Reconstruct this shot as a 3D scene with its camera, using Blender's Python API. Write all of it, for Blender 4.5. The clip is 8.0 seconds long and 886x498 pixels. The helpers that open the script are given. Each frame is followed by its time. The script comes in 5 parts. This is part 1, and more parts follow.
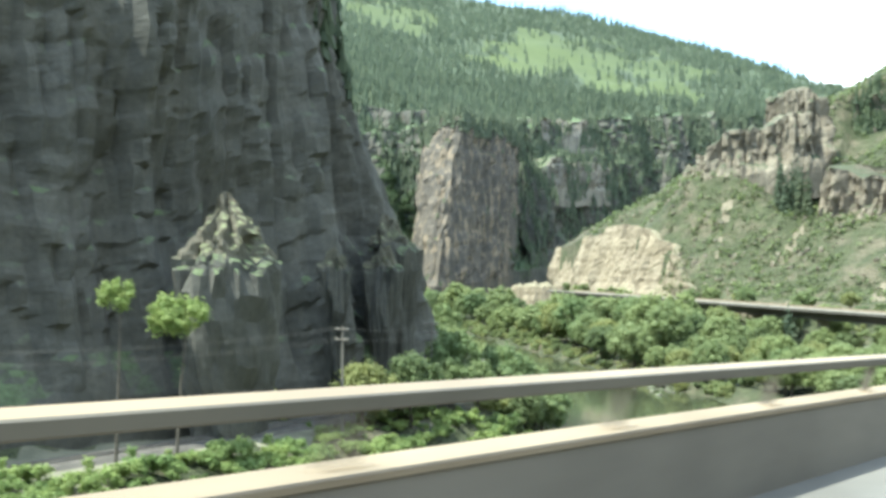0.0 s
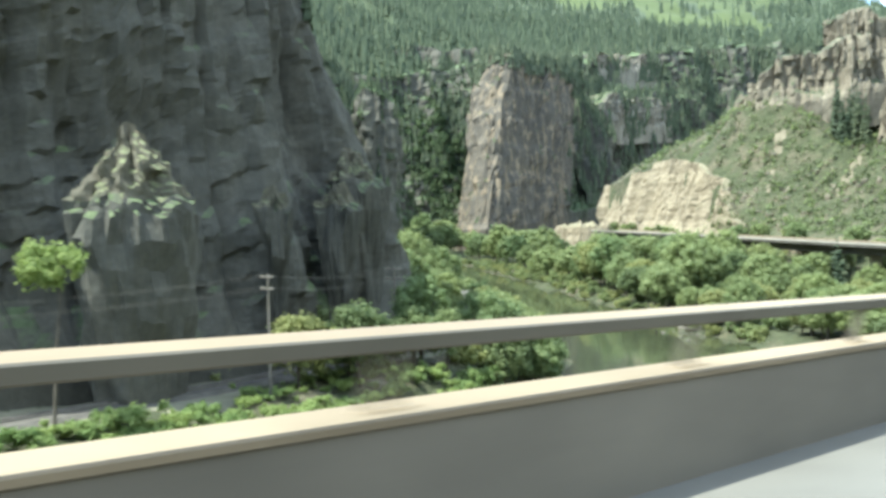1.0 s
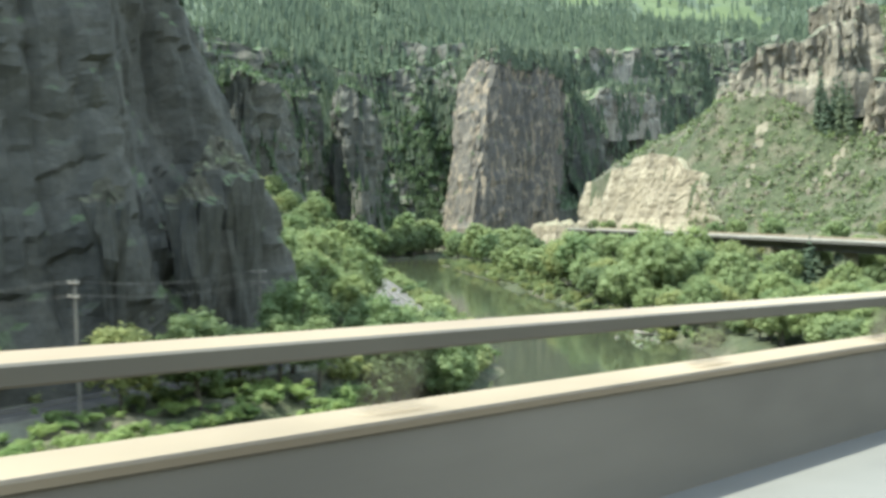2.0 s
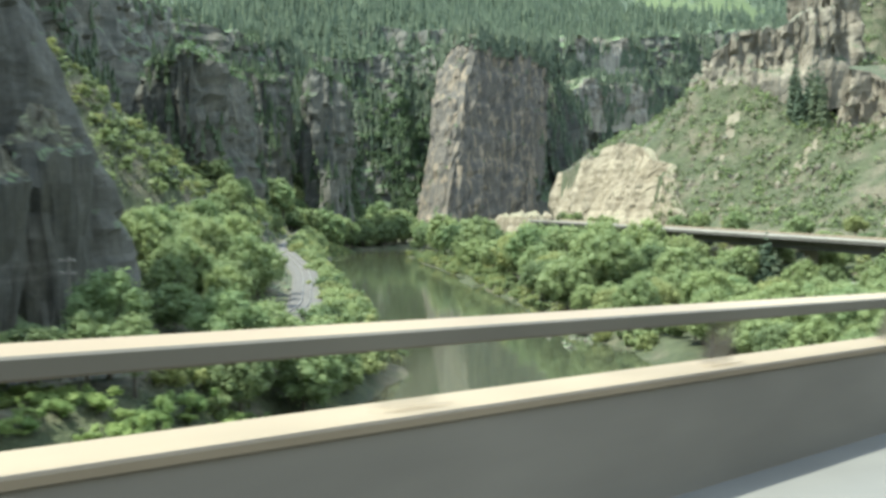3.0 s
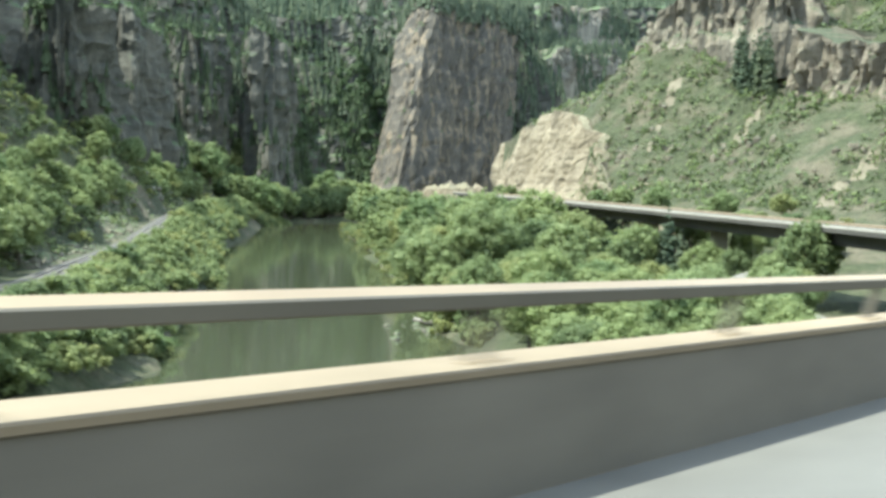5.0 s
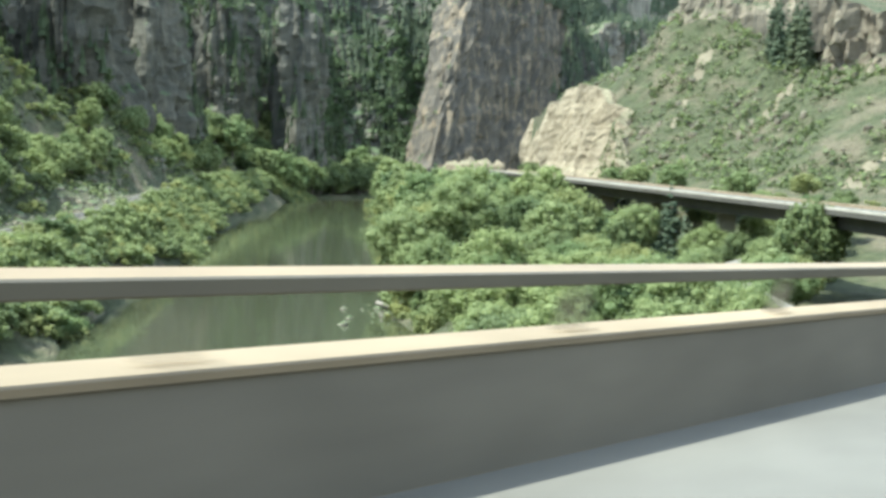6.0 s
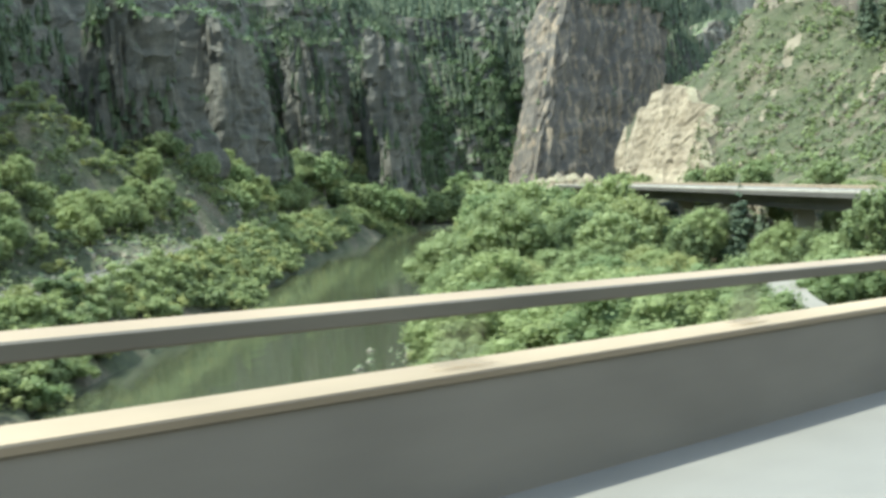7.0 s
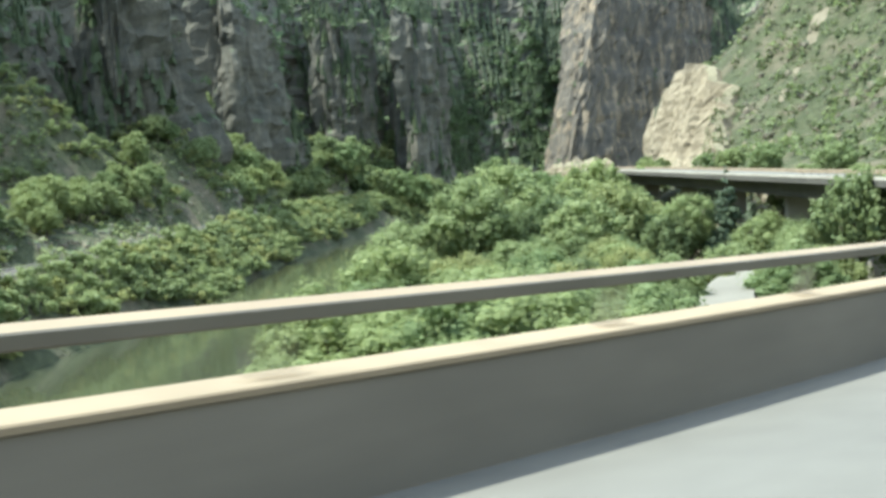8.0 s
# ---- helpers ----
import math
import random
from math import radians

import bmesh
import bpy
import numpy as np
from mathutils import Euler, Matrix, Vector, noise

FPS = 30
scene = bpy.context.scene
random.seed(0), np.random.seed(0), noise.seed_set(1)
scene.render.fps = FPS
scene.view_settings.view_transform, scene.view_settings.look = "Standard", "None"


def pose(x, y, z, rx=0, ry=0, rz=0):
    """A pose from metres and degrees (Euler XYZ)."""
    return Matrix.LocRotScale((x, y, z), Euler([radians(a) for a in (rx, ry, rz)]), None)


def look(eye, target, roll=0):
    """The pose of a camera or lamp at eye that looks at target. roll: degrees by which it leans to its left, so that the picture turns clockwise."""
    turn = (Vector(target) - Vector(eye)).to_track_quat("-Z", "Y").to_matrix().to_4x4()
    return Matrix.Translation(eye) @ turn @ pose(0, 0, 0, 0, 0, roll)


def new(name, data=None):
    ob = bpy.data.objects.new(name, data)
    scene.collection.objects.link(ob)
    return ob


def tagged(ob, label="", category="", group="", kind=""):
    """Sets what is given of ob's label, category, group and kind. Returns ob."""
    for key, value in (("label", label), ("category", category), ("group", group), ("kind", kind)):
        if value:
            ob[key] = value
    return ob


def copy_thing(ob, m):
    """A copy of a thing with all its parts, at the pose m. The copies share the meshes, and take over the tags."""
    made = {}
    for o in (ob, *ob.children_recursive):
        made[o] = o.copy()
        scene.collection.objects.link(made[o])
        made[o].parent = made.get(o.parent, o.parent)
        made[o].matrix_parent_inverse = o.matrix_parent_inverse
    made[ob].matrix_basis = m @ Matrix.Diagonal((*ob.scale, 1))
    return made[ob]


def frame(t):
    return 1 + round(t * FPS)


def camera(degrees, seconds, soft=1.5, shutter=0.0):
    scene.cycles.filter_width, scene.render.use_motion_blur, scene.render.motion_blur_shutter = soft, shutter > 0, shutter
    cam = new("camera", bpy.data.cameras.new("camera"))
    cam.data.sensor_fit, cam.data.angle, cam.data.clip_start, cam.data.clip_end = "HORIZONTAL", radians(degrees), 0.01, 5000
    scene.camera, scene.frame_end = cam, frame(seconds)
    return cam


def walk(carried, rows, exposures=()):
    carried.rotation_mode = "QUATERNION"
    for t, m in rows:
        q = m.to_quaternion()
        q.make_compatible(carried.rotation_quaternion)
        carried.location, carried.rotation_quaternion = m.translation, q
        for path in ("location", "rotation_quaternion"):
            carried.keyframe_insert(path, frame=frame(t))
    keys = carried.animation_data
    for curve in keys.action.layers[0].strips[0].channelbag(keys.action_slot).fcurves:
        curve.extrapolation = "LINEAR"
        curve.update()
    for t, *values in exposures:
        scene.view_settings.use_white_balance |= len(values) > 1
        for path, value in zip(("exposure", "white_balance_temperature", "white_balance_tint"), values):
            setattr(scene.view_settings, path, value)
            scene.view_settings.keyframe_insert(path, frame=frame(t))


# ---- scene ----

# ============ camera and its drive ============
cam = camera(39.8, 8.0, soft=3.3, shutter=0.5)
ROWS = [
    (0.0, 0.08, -0.66, 1.48, 90.46, 0.0, -0.01),
    (0.5, 7.51, 9.96, 0.85, 89.4, -0.38, 1.82),
    (1.0, 14.99, 20.53, 0.21, 87.89, 1.32, 3.49),
    (1.5, 22.49, 31.04, -0.43, 87.97, 1.79, 3.97),
    (3.0, 44.95, 62.29, -2.29, 87.51, 0.86, 4.1),
    (3.5, 52.33, 72.63, -2.92, 87.29, -0.19, 3.81),
    (4.0, 59.63, 82.93, -3.57, 87.34, 0.36, 4.08),
    (4.5, 66.82, 93.21, -4.22, 87.03, -0.15, 3.98),
    (6.0, 87.5, 123.9, -6.11, 85.38, -1.44, 7.56),
    (6.5, 94.02, 134.1, -6.75, 85.74, 0.3, 10.96),
    (7.0, 100.32, 144.29, -7.38, 86.67, 3.81, 13.73),
    (7.5, 106.37, 154.47, -8.00, 86.77, 2.74, 15.11),
    (8.0, 112.15, 164.66, -8.62, 86.19, 3.88, 16.75),
]
walk(cam, [(t, pose(x, y, z, rx, ry, rz)) for t, x, y, z, rx, ry, rz in ROWS], [(0.0, 1.95, 6120, -3.5), (1.5, 1.9, 6120, -3.5), (3.0, 1.83, 6120, -3.5), (8.0, 1.83, 6120, -3.5)])

# ============ light ============
SUN_ELEVATION, SUN_AZIMUTH = 63.0, -106.0        # azimuth: degrees clockwise from +y
world = bpy.data.worlds.new("sky")
scene.world = world
world.use_nodes = True
wn, wl = world.node_tree.nodes, world.node_tree.links
bg = wn["Background"]
sky = wn.new("ShaderNodeTexSky")
sky.sky_type, sky.sun_disc = "NISHITA", False
sky.sun_elevation, sky.sun_rotation = radians(SUN_ELEVATION), radians(SUN_AZIMUTH)
sky.altitude, sky.dust_density = 1800, 0.3
co = wn.new("ShaderNodeTexCoord")
cl = wn.new("ShaderNodeTexNoise")
cl.inputs["Scale"].default_value, cl.inputs["Detail"].default_value = 2.2, 6
cm = wn.new("ShaderNodeMapping")
cm.inputs["Location"].default_value = (1.35, 0.6, 0.2)
cm.inputs["Scale"].default_value = (1, 1, 2.5)
cr = wn.new("ShaderNodeValToRGB")
cr.color_ramp.elements[0].position, cr.color_ramp.elements[1].position = 0.43, 0.6
mx = wn.new("ShaderNodeMix")
mx.data_type = "RGBA"
mx.inputs["B"].default_value = (7.5, 7.8, 8.2, 1)
wl.new(co.outputs["Generated"], cm.inputs["Vector"])
wl.new(cm.outputs["Vector"], cl.inputs["Vector"])
sx = wn.new("ShaderNodeSeparateXYZ")
wl.new(co.outputs["Generated"], sx.inputs["Vector"])


def between(socket, a, b):
    r = wn.new("ShaderNodeMapRange")
    r.inputs["From Min"].default_value, r.inputs["From Max"].default_value = a, b
    wl.new(socket, r.inputs["Value"])
    return r.outputs["Result"]


def times(a, b, add=False):
    k = wn.new("ShaderNodeMath")
    k.operation = "ADD" if add else "MULTIPLY"
    for q, v in enumerate((a, b)):
        if isinstance(v, float):
            k.inputs[q].default_value = v
        else:
            wl.new(v, k.inputs[q])
    return k.outputs[0]


# a cloud bank low over the mountain; unseen cloud elsewhere, added as fill light
bank = times(times(between(sx.outputs["X"], 0.24, 0.34), between(sx.outputs["Z"], 0.5, 0.25)), between(sx.outputs["Y"], 0.2, 0.6))
clear = times(times(between(sx.outputs["X"], 0.32, 0.22), between(sx.outputs["Z"], 0.5, 0.25)), between(sx.outputs["Y"], 0.2, 0.6))
wl.new(times(times(times(bank, 0.22), cl.outputs["Fac"], True), times(clear, -0.5), True), cr.inputs["Fac"])
wl.new(cr.outputs["Color"], mx.inputs["Factor"])
wl.new(sky.outputs["Color"], mx.inputs["A"])
wl.new(mx.outputs["Result"], bg.inputs["Color"])
bg.inputs["Strength"].default_value = 0.15
sun = new("sun", bpy.data.lights.new("sun", "SUN"))
sun.data.energy, sun.data.angle, sun.data.color = 3.35, radians(0.55), (1.0, 0.95, 0.86)
az, el = radians(SUN_AZIMUTH), radians(SUN_ELEVATION)
sun.matrix_world = look((math.sin(az) * math.cos(el) * 300, math.cos(az) * math.cos(el) * 300, math.sin(el) * 300), (0, 0, 0))


# ============ materials ============
def mat(name, rough=0.8, metal=0.0):
    m = bpy.data.materials.new(name)
    m.use_nodes = True
    b = m.node_tree.nodes["Principled BSDF"]
    b.inputs["Roughness"].default_value, b.inputs["Metallic"].default_value = rough, metal
    return m, m.node_tree.nodes, m.node_tree.links, b


def tex_noise(n, l, scale, detail=4, stretch=None, rough=0.55):
    """Noise on world places (metres)."""
    g = n.new("ShaderNodeNewGeometry")
    t = n.new("ShaderNodeTexNoise")
    t.inputs["Scale"].default_value, t.inputs["Detail"].default_value = scale, detail
    t.inputs["Roughness"].default_value = rough
    if stretch:
        mp = n.new("ShaderNodeMapping")
        mp.inputs["Scale"].default_value = stretch
        l.new(g.outputs["Position"], mp.inputs["Vector"])
        l.new(mp.outputs["Vector"], t.inputs["Vector"])
    else:
        l.new(g.outputs["Position"], t.inputs["Vector"])
    return t.outputs["Fac"]


def ramp(n, l, fac, stops):
    r = n.new("ShaderNodeValToRGB")
    e = r.color_ramp.elements
    while len(e) < len(stops):
        e.new(0.5)
    for k, (p, c) in zip(e, stops):
        k.position, k.color = p, (*c, 1)
    l.new(fac, r.inputs["Fac"])
    return r.outputs["Color"]


def mixc(n, l, fac, a, b, mode="MIX"):
    m = n.new("ShaderNodeMix")
    m.data_type, m.blend_type = "RGBA", mode
    for key, v in (("Factor", fac), ("A", a), ("B", b)):
        if isinstance(v, (int, float)):
            m.inputs[key].default_value = v
        elif isinstance(v, tuple):
            m.inputs[key].default_value = (*v, 1)
        else:
            l.new(v, m.inputs[key])
    return m.outputs["Result"]


def bump(n, l, b, height, strength, dist):
    k = n.new("ShaderNodeBump")
    k.inputs["Strength"].default_value, k.inputs["Distance"].default_value = strength, dist
    l.new(height, k.inputs["Height"])
    l.new(k.outputs["Normal"], b.inputs["Normal"])


def steepness(n, l):
    g = n.new("ShaderNodeNewGeometry")
    s = n.new("ShaderNodeSeparateXYZ")
    l.new(g.outputs["Normal"], s.inputs["Vector"])
    return s.outputs["Z"]


def rock_material(name, dark, mid, light, stain, green=None, streak=(0.35, 0.35, 0.05), bedding=0.22, relief=0.9):
    m, n, l, b = mat(name, 0.9)
    big = tex_noise(n, l, 0.045, 5)
    vert = tex_noise(n, l, 0.8, 5, streak)
    fine = tex_noise(n, l, 1.1, 6, None, 0.7)
    beds = tex_noise(n, l, 0.5, 4, (0.06, 0.06, 1.0))
    c = ramp(n, l, vert, [(0.3, dark), (0.5, mid), (0.72, light)])
    c = mixc(n, l, ramp(n, l, big, [(0.45, (0, 0, 0)), (0.65, (0.7, 0.7, 0.7))]), c, stain)
    c = mixc(n, l, bedding, c, ramp(n, l, beds, [(0.35, dark), (0.65, light)]))
    c = mixc(n, l, 0.5, c, ramp(n, l, fine, [(0.3, (0.25, 0.25, 0.25)), (0.7, (1.0, 1.0, 1.0))]), "MULTIPLY")
    if green:
        up = ramp(n, l, steepness(n, l), [(0.55, (0, 0, 0)), (0.75, (1, 1, 1))])
        c = mixc(n, l, up, c, ramp(n, l, fine, [(0.35, green), (0.65, tuple(v * 1.7 + 0.02 for v in green))]))
    l.new(c, b.inputs["Base Color"])
    bump(n, l, b, fine, relief, 0.6)
    return m


ROCK = rock_material("weathered_gneiss", (0.055, 0.057, 0.049), (0.088, 0.088, 0.073), (0.19, 0.174, 0.137), (0.118, 0.108, 0.083), (0.045, 0.07, 0.028))
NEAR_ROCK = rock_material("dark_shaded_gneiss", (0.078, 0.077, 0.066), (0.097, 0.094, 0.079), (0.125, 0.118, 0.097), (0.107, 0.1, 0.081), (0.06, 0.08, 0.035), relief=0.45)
TAN_ROCK = rock_material("tan_cut_rock", (0.16, 0.128, 0.082), (0.29, 0.24, 0.165), (0.42, 0.36, 0.26), (0.31, 0.25, 0.16), (0.13, 0.115, 0.07), bedding=0.42)
RED_ROCK = rock_material("banded_tan_rock", (0.09, 0.078, 0.056), (0.205, 0.176, 0.128), (0.37, 0.322, 0.24), (0.24, 0.192, 0.136), (0.04, 0.048, 0.022))
PILLAR_ROCK = rock_material("tan_streaked_rock", (0.058, 0.056, 0.05), (0.105, 0.092, 0.073), (0.36, 0.275, 0.178), (0.115, 0.1, 0.08), bedding=0.06)
PALE_ROCK = rock_material("pale_limestone", (0.15, 0.136, 0.112), (0.27, 0.243, 0.2), (0.45, 0.41, 0.335), (0.28, 0.23, 0.175), (0.06, 0.085, 0.035))

# paler rock for the spur ledges, sunlight put into its colour
LIT_LEDGE_ROCK = rock_material("ledge_rock", (0.085, 0.082, 0.062), (0.14, 0.13, 0.095), (0.25, 0.222, 0.165), (0.17, 0.15, 0.105), (0.11, 0.12, 0.06))


def ground_material():
    m, n, l, b = mat("scrub_ground", 0.95)
    mid = tex_noise(n, l, 0.09, 6, None, 0.65)
    fine = tex_noise(n, l, 0.9, 6, None, 0.7)
    patch = tex_noise(n, l, 0.33, 5, None, 0.7)
    grass = ramp(n, l, fine, [(0.3, (0.023, 0.03, 0.011)), (0.7, (0.047, 0.055, 0.022))])
    grass = mixc(n, l, ramp(n, l, patch, [(0.42, (0, 0, 0)), (0.62, (1, 1, 1))]), grass, ramp(n, l, fine, [(0.3, (0.037, 0.047, 0.018)), (0.7, (0.075, 0.083, 0.037))]))
    soil = ramp(n, l, fine, [(0.3, (0.07, 0.06, 0.038)), (0.7, (0.15, 0.127, 0.085))])
    c = mixc(n, l, ramp(n, l, mid, [(0.48, (0, 0, 0)), (0.64, (0.85, 0.85, 0.85))]), grass, soil)
    l.new(c, b.inputs["Base Color"])
    bump(n, l, b, patch, 1.0, 1.6)
    return m


def simple(name, a, c, scale=1.5, rough=0.8, metal=0.0, bmp=0.3, dist=0.02, stretch=None):
    m, n, l, b = mat(name, rough, metal)
    f = tex_noise(n, l, scale, 6, stretch, 0.65)
    g = tex_noise(n, l, scale * 0.13, 4)
    col = ramp(n, l, f, [(0.3, a), (0.7, c)])
    col = mixc(n, l, 0.5, col, ramp(n, l, g, [(0.35, tuple(v * 0.75 for v in a)), (0.65, c)]))
    l.new(col, b.inputs["Base Color"])
    bump(n, l, b, f, bmp, dist)
    return m


def leaf_material(name, a, c, trans=0.25):
    m, n, l, b = mat(name, 0.6)
    g = n.new("ShaderNodeNewGeometry")
    o = n.new("ShaderNodeObjectInfo")
    c1 = ramp(n, l, g.outputs["Random Per Island"], [(0.0, a), (1.0, c)])
    c2 = ramp(n, l, o.outputs["Random"], [(0.0, (0.75, 0.84, 0.82)), (0.5, (1, 1, 1)), (1.0, (1.06, 1.05, 0.96))])
    col = mixc(n, l, 1.0, c1, c2, "MULTIPLY")
    l.new(col, b.inputs["Base Color"])
    b.inputs["Specular IOR Level"].default_value = 0.25
    t = n.new("ShaderNodeBsdfTranslucent")
    l.new(col, t.inputs["Color"])
    ms = n.new("ShaderNodeMixShader")
    ms.inputs["Fac"].default_value = trans
    l.new(b.outputs["BSDF"], ms.inputs[1])
    l.new(t.outputs["BSDF"], ms.inputs[2])
    l.new(ms.outputs["Shader"], n["Material Output"].inputs["Surface"])
    return m


def water_material():
    m, n, l, b = mat("river_water", 0.06)
    b.inputs["Base Color"].default_value = (0.046, 0.052, 0.031, 1)
    f = tex_noise(n, l, 0.35, 5, (1, 0.5, 1))
    bump(n, l, b, f, 0.12, 0.25)
    return m


GROUND = ground_material()
WATER = water_material()
FOREST_FLOOR = simple("forest_floor", (0.028, 0.042, 0.022), (0.055, 0.075, 0.036), 0.15, 0.95)
MEADOW = simple("mountain_meadow", (0.036, 0.054, 0.014), (0.064, 0.085, 0.024), 0.05, 0.95)
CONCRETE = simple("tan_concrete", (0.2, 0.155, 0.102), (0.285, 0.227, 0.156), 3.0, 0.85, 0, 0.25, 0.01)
# parapet concrete darkened to carry the shade of the road-side face
SHADED_FACE = simple("grimy_parapet_concrete", (0.122, 0.108, 0.088), (0.185, 0.164, 0.134), 2.0, 0.85, 0, 0.25, 0.01, (0.5, 0.5, 1.5))
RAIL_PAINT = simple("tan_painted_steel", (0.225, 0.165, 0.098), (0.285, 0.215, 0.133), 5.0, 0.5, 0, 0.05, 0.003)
# darker copy of the rail paint, with shade put into its colour
RAIL_SHADE = simple("grimy_painted_steel", (0.105, 0.092, 0.072), (0.145, 0.128, 0.1), 5.0, 0.6, 0, 0.05, 0.003)
ROAD = simple("worn_concrete_road", (0.1, 0.095, 0.083), (0.145, 0.138, 0.122), 2.0, 0.85, 0, 0.2, 0.005)
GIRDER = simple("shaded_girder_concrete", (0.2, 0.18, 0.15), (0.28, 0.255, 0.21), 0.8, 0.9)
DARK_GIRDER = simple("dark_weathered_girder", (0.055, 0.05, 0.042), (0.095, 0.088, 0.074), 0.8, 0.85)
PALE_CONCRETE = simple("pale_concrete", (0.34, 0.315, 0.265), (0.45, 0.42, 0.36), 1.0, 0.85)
PATH_CONCRETE = simple("pale_path_concrete", (0.13, 0.12, 0.098), (0.18, 0.168, 0.14), 0.8, 0.9)
BALLAST = simple("grey_ballast", (0.055, 0.05, 0.044), (0.115, 0.105, 0.092), 4.0, 0.95, 0, 0.8, 0.05)
STEEL = simple("worn_rail_steel", (0.2, 0.18, 0.16), (0.32, 0.3, 0.28), 3.0, 0.55, 0.5)
SOIL = simple("bare_soil", (0.1, 0.085, 0.055), (0.19, 0.165, 0.115), 1.2, 0.95, 0, 0.8, 0.1)
GRAVEL = simple("pale_gravel", (0.1, 0.1, 0.066), (0.2, 0.19, 0.135), 2.0, 0.95, 0, 0.8, 0.1)
WOOD = simple("grey_weathered_wood", (0.13, 0.115, 0.1), (0.25, 0.225, 0.19), 6.0, 0.85)
BARK = simple("grey_brown_bark", (0.07, 0.058, 0.045), (0.14, 0.12, 0.095), 6.0, 0.95)
LEAF = leaf_material("cottonwood_leaves", (0.178, 0.224, 0.092), (0.27, 0.316, 0.15), 0.5)
LEAF_DARK = leaf_material("dark_oak_leaves", (0.115, 0.152, 0.068), (0.186, 0.228, 0.104), 0.5)
LEAF_PALE = leaf_material("pale_willow_leaves", (0.205, 0.228, 0.09), (0.3, 0.32, 0.138), 0.5)
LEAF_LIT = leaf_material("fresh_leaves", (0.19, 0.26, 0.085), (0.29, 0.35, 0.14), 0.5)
LEAF_BRUSH = leaf_material("ledge_brush_leaves", (0.055, 0.09, 0.043), (0.11, 0.155, 0.072), 0.3)
LEAF_SAGE = leaf_material("sage_leaves", (0.074, 0.09, 0.037), (0.14, 0.158, 0.068))
# darker copy of the needles, the wall's shade put into the colour
SHADED_NEEDLES = leaf_material("shaded_fir_needles", (0.045, 0.066, 0.036), (0.09, 0.115, 0.06), 0.3)
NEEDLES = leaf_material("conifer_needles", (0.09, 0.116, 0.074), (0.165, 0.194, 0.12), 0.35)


# ============ building helpers ============
def mesh_object(name, verts, faces, material, parent=None, smooth=False):
    me = bpy.data.meshes.new(name)
    me.from_pydata([tuple(v) for v in verts] if not isinstance(verts, np.ndarray) else verts.tolist(), [], faces if isinstance(faces, list) else faces.tolist())
    me.materials.append(material)
    if smooth:
        me.polygons.foreach_set("use_smooth", [True] * len(me.polygons))
    ob = new(name, me)
    if parent:
        ob.parent = parent
    return ob


def part(name, bm, material, parent, label=""):
    me = bpy.data.meshes.new(name)
    bm.to_mesh(me)
    bm.free()
    me.materials.append(material)
    ob = new(name, me)
    ob.parent = parent
    return tagged(ob, label)


def empty(name, m=None):
    ob = new(name)
    ob.empty_display_size = 0.3
    if m:
        ob.matrix_basis = m
    return ob


def hash3(ix, iy, iz, seed):
    h = (ix.astype(np.int64) * 374761393 + iy.astype(np.int64) * 668265263 + iz.astype(np.int64) * 2147483647 + seed * 974634777) & 0xFFFFFFFF
    h = ((h ^ (h >> 13)) * 1274126177) & 0xFFFFFFFF
    h = h ^ (h >> 16)
    return (h & 0xFFFFFF) / float(0xFFFFFF)


def vnoise(x, y, z, seed=0):
    """Value noise, -1 to 1."""
    x, y, z = np.broadcast_arrays(np.asarray(x, float), np.asarray(y, float), np.asarray(z, float))
    ix, iy, iz = np.floor(x), np.floor(y), np.floor(z)
    fx, fy, fz = x - ix, y - iy, z - iz
    fx, fy, fz = [f * f * (3 - 2 * f) for f in (fx, fy, fz)]
    r = 0
    for dx in (0, 1):
        for dy in (0, 1):
            for dz in (0, 1):
                w = (fx if dx else 1 - fx) * (fy if dy else 1 - fy) * (fz if dz else 1 - fz)
                r = r + w * hash3(ix + dx, iy + dy, iz + dz, seed)
    return r * 2 - 1


def fbm(x, y, z, octaves=4, seed=0, gain=0.5):
    r, a = 0, 1.0
    for k in range(octaves):
        r = r + a * vnoise(x * 2 ** k, y * 2 ** k, z * 2 ** k, seed + k)
        a *= gain
    return r


def smooth(a, b, x):
    t = np.clip((x - a) / (b - a), 0, 1)
    return t * t * (3 - 2 * t)


def catmull(pts, step):
    """Points every step metres along a smooth curve through pts (rows of any width; the first two are x, y)."""
    p = np.array(pts, float)
    p = np.vstack([2 * p[0] - p[1], p, 2 * p[-1] - p[-2]])
    out = []
    for i in range(1, len(p) - 2):
        a, b, c, d = p[i - 1], p[i], p[i + 1], p[i + 2]
        n = max(2, int(np.hypot(*(c - b)[:2]) / step * 2))
        for t in np.arange(n) / n:
            out.append(0.5 * (2 * b + (c - a) * t + (2 * a - 5 * b + 4 * c - d) * t * t + (3 * b - a - 3 * c + d) * t ** 3))
    out.append(p[-2])
    out = np.array(out)
    s = np.concatenate([[0], np.cumsum(np.hypot(*np.diff(out[:, :2], axis=0).T))])
    g = np.linspace(0, s[-1], max(2, int(round(s[-1] / step)) + 1))
    return np.stack([np.interp(g, s, out[:, k]) for k in range(out.shape[1])], 1)


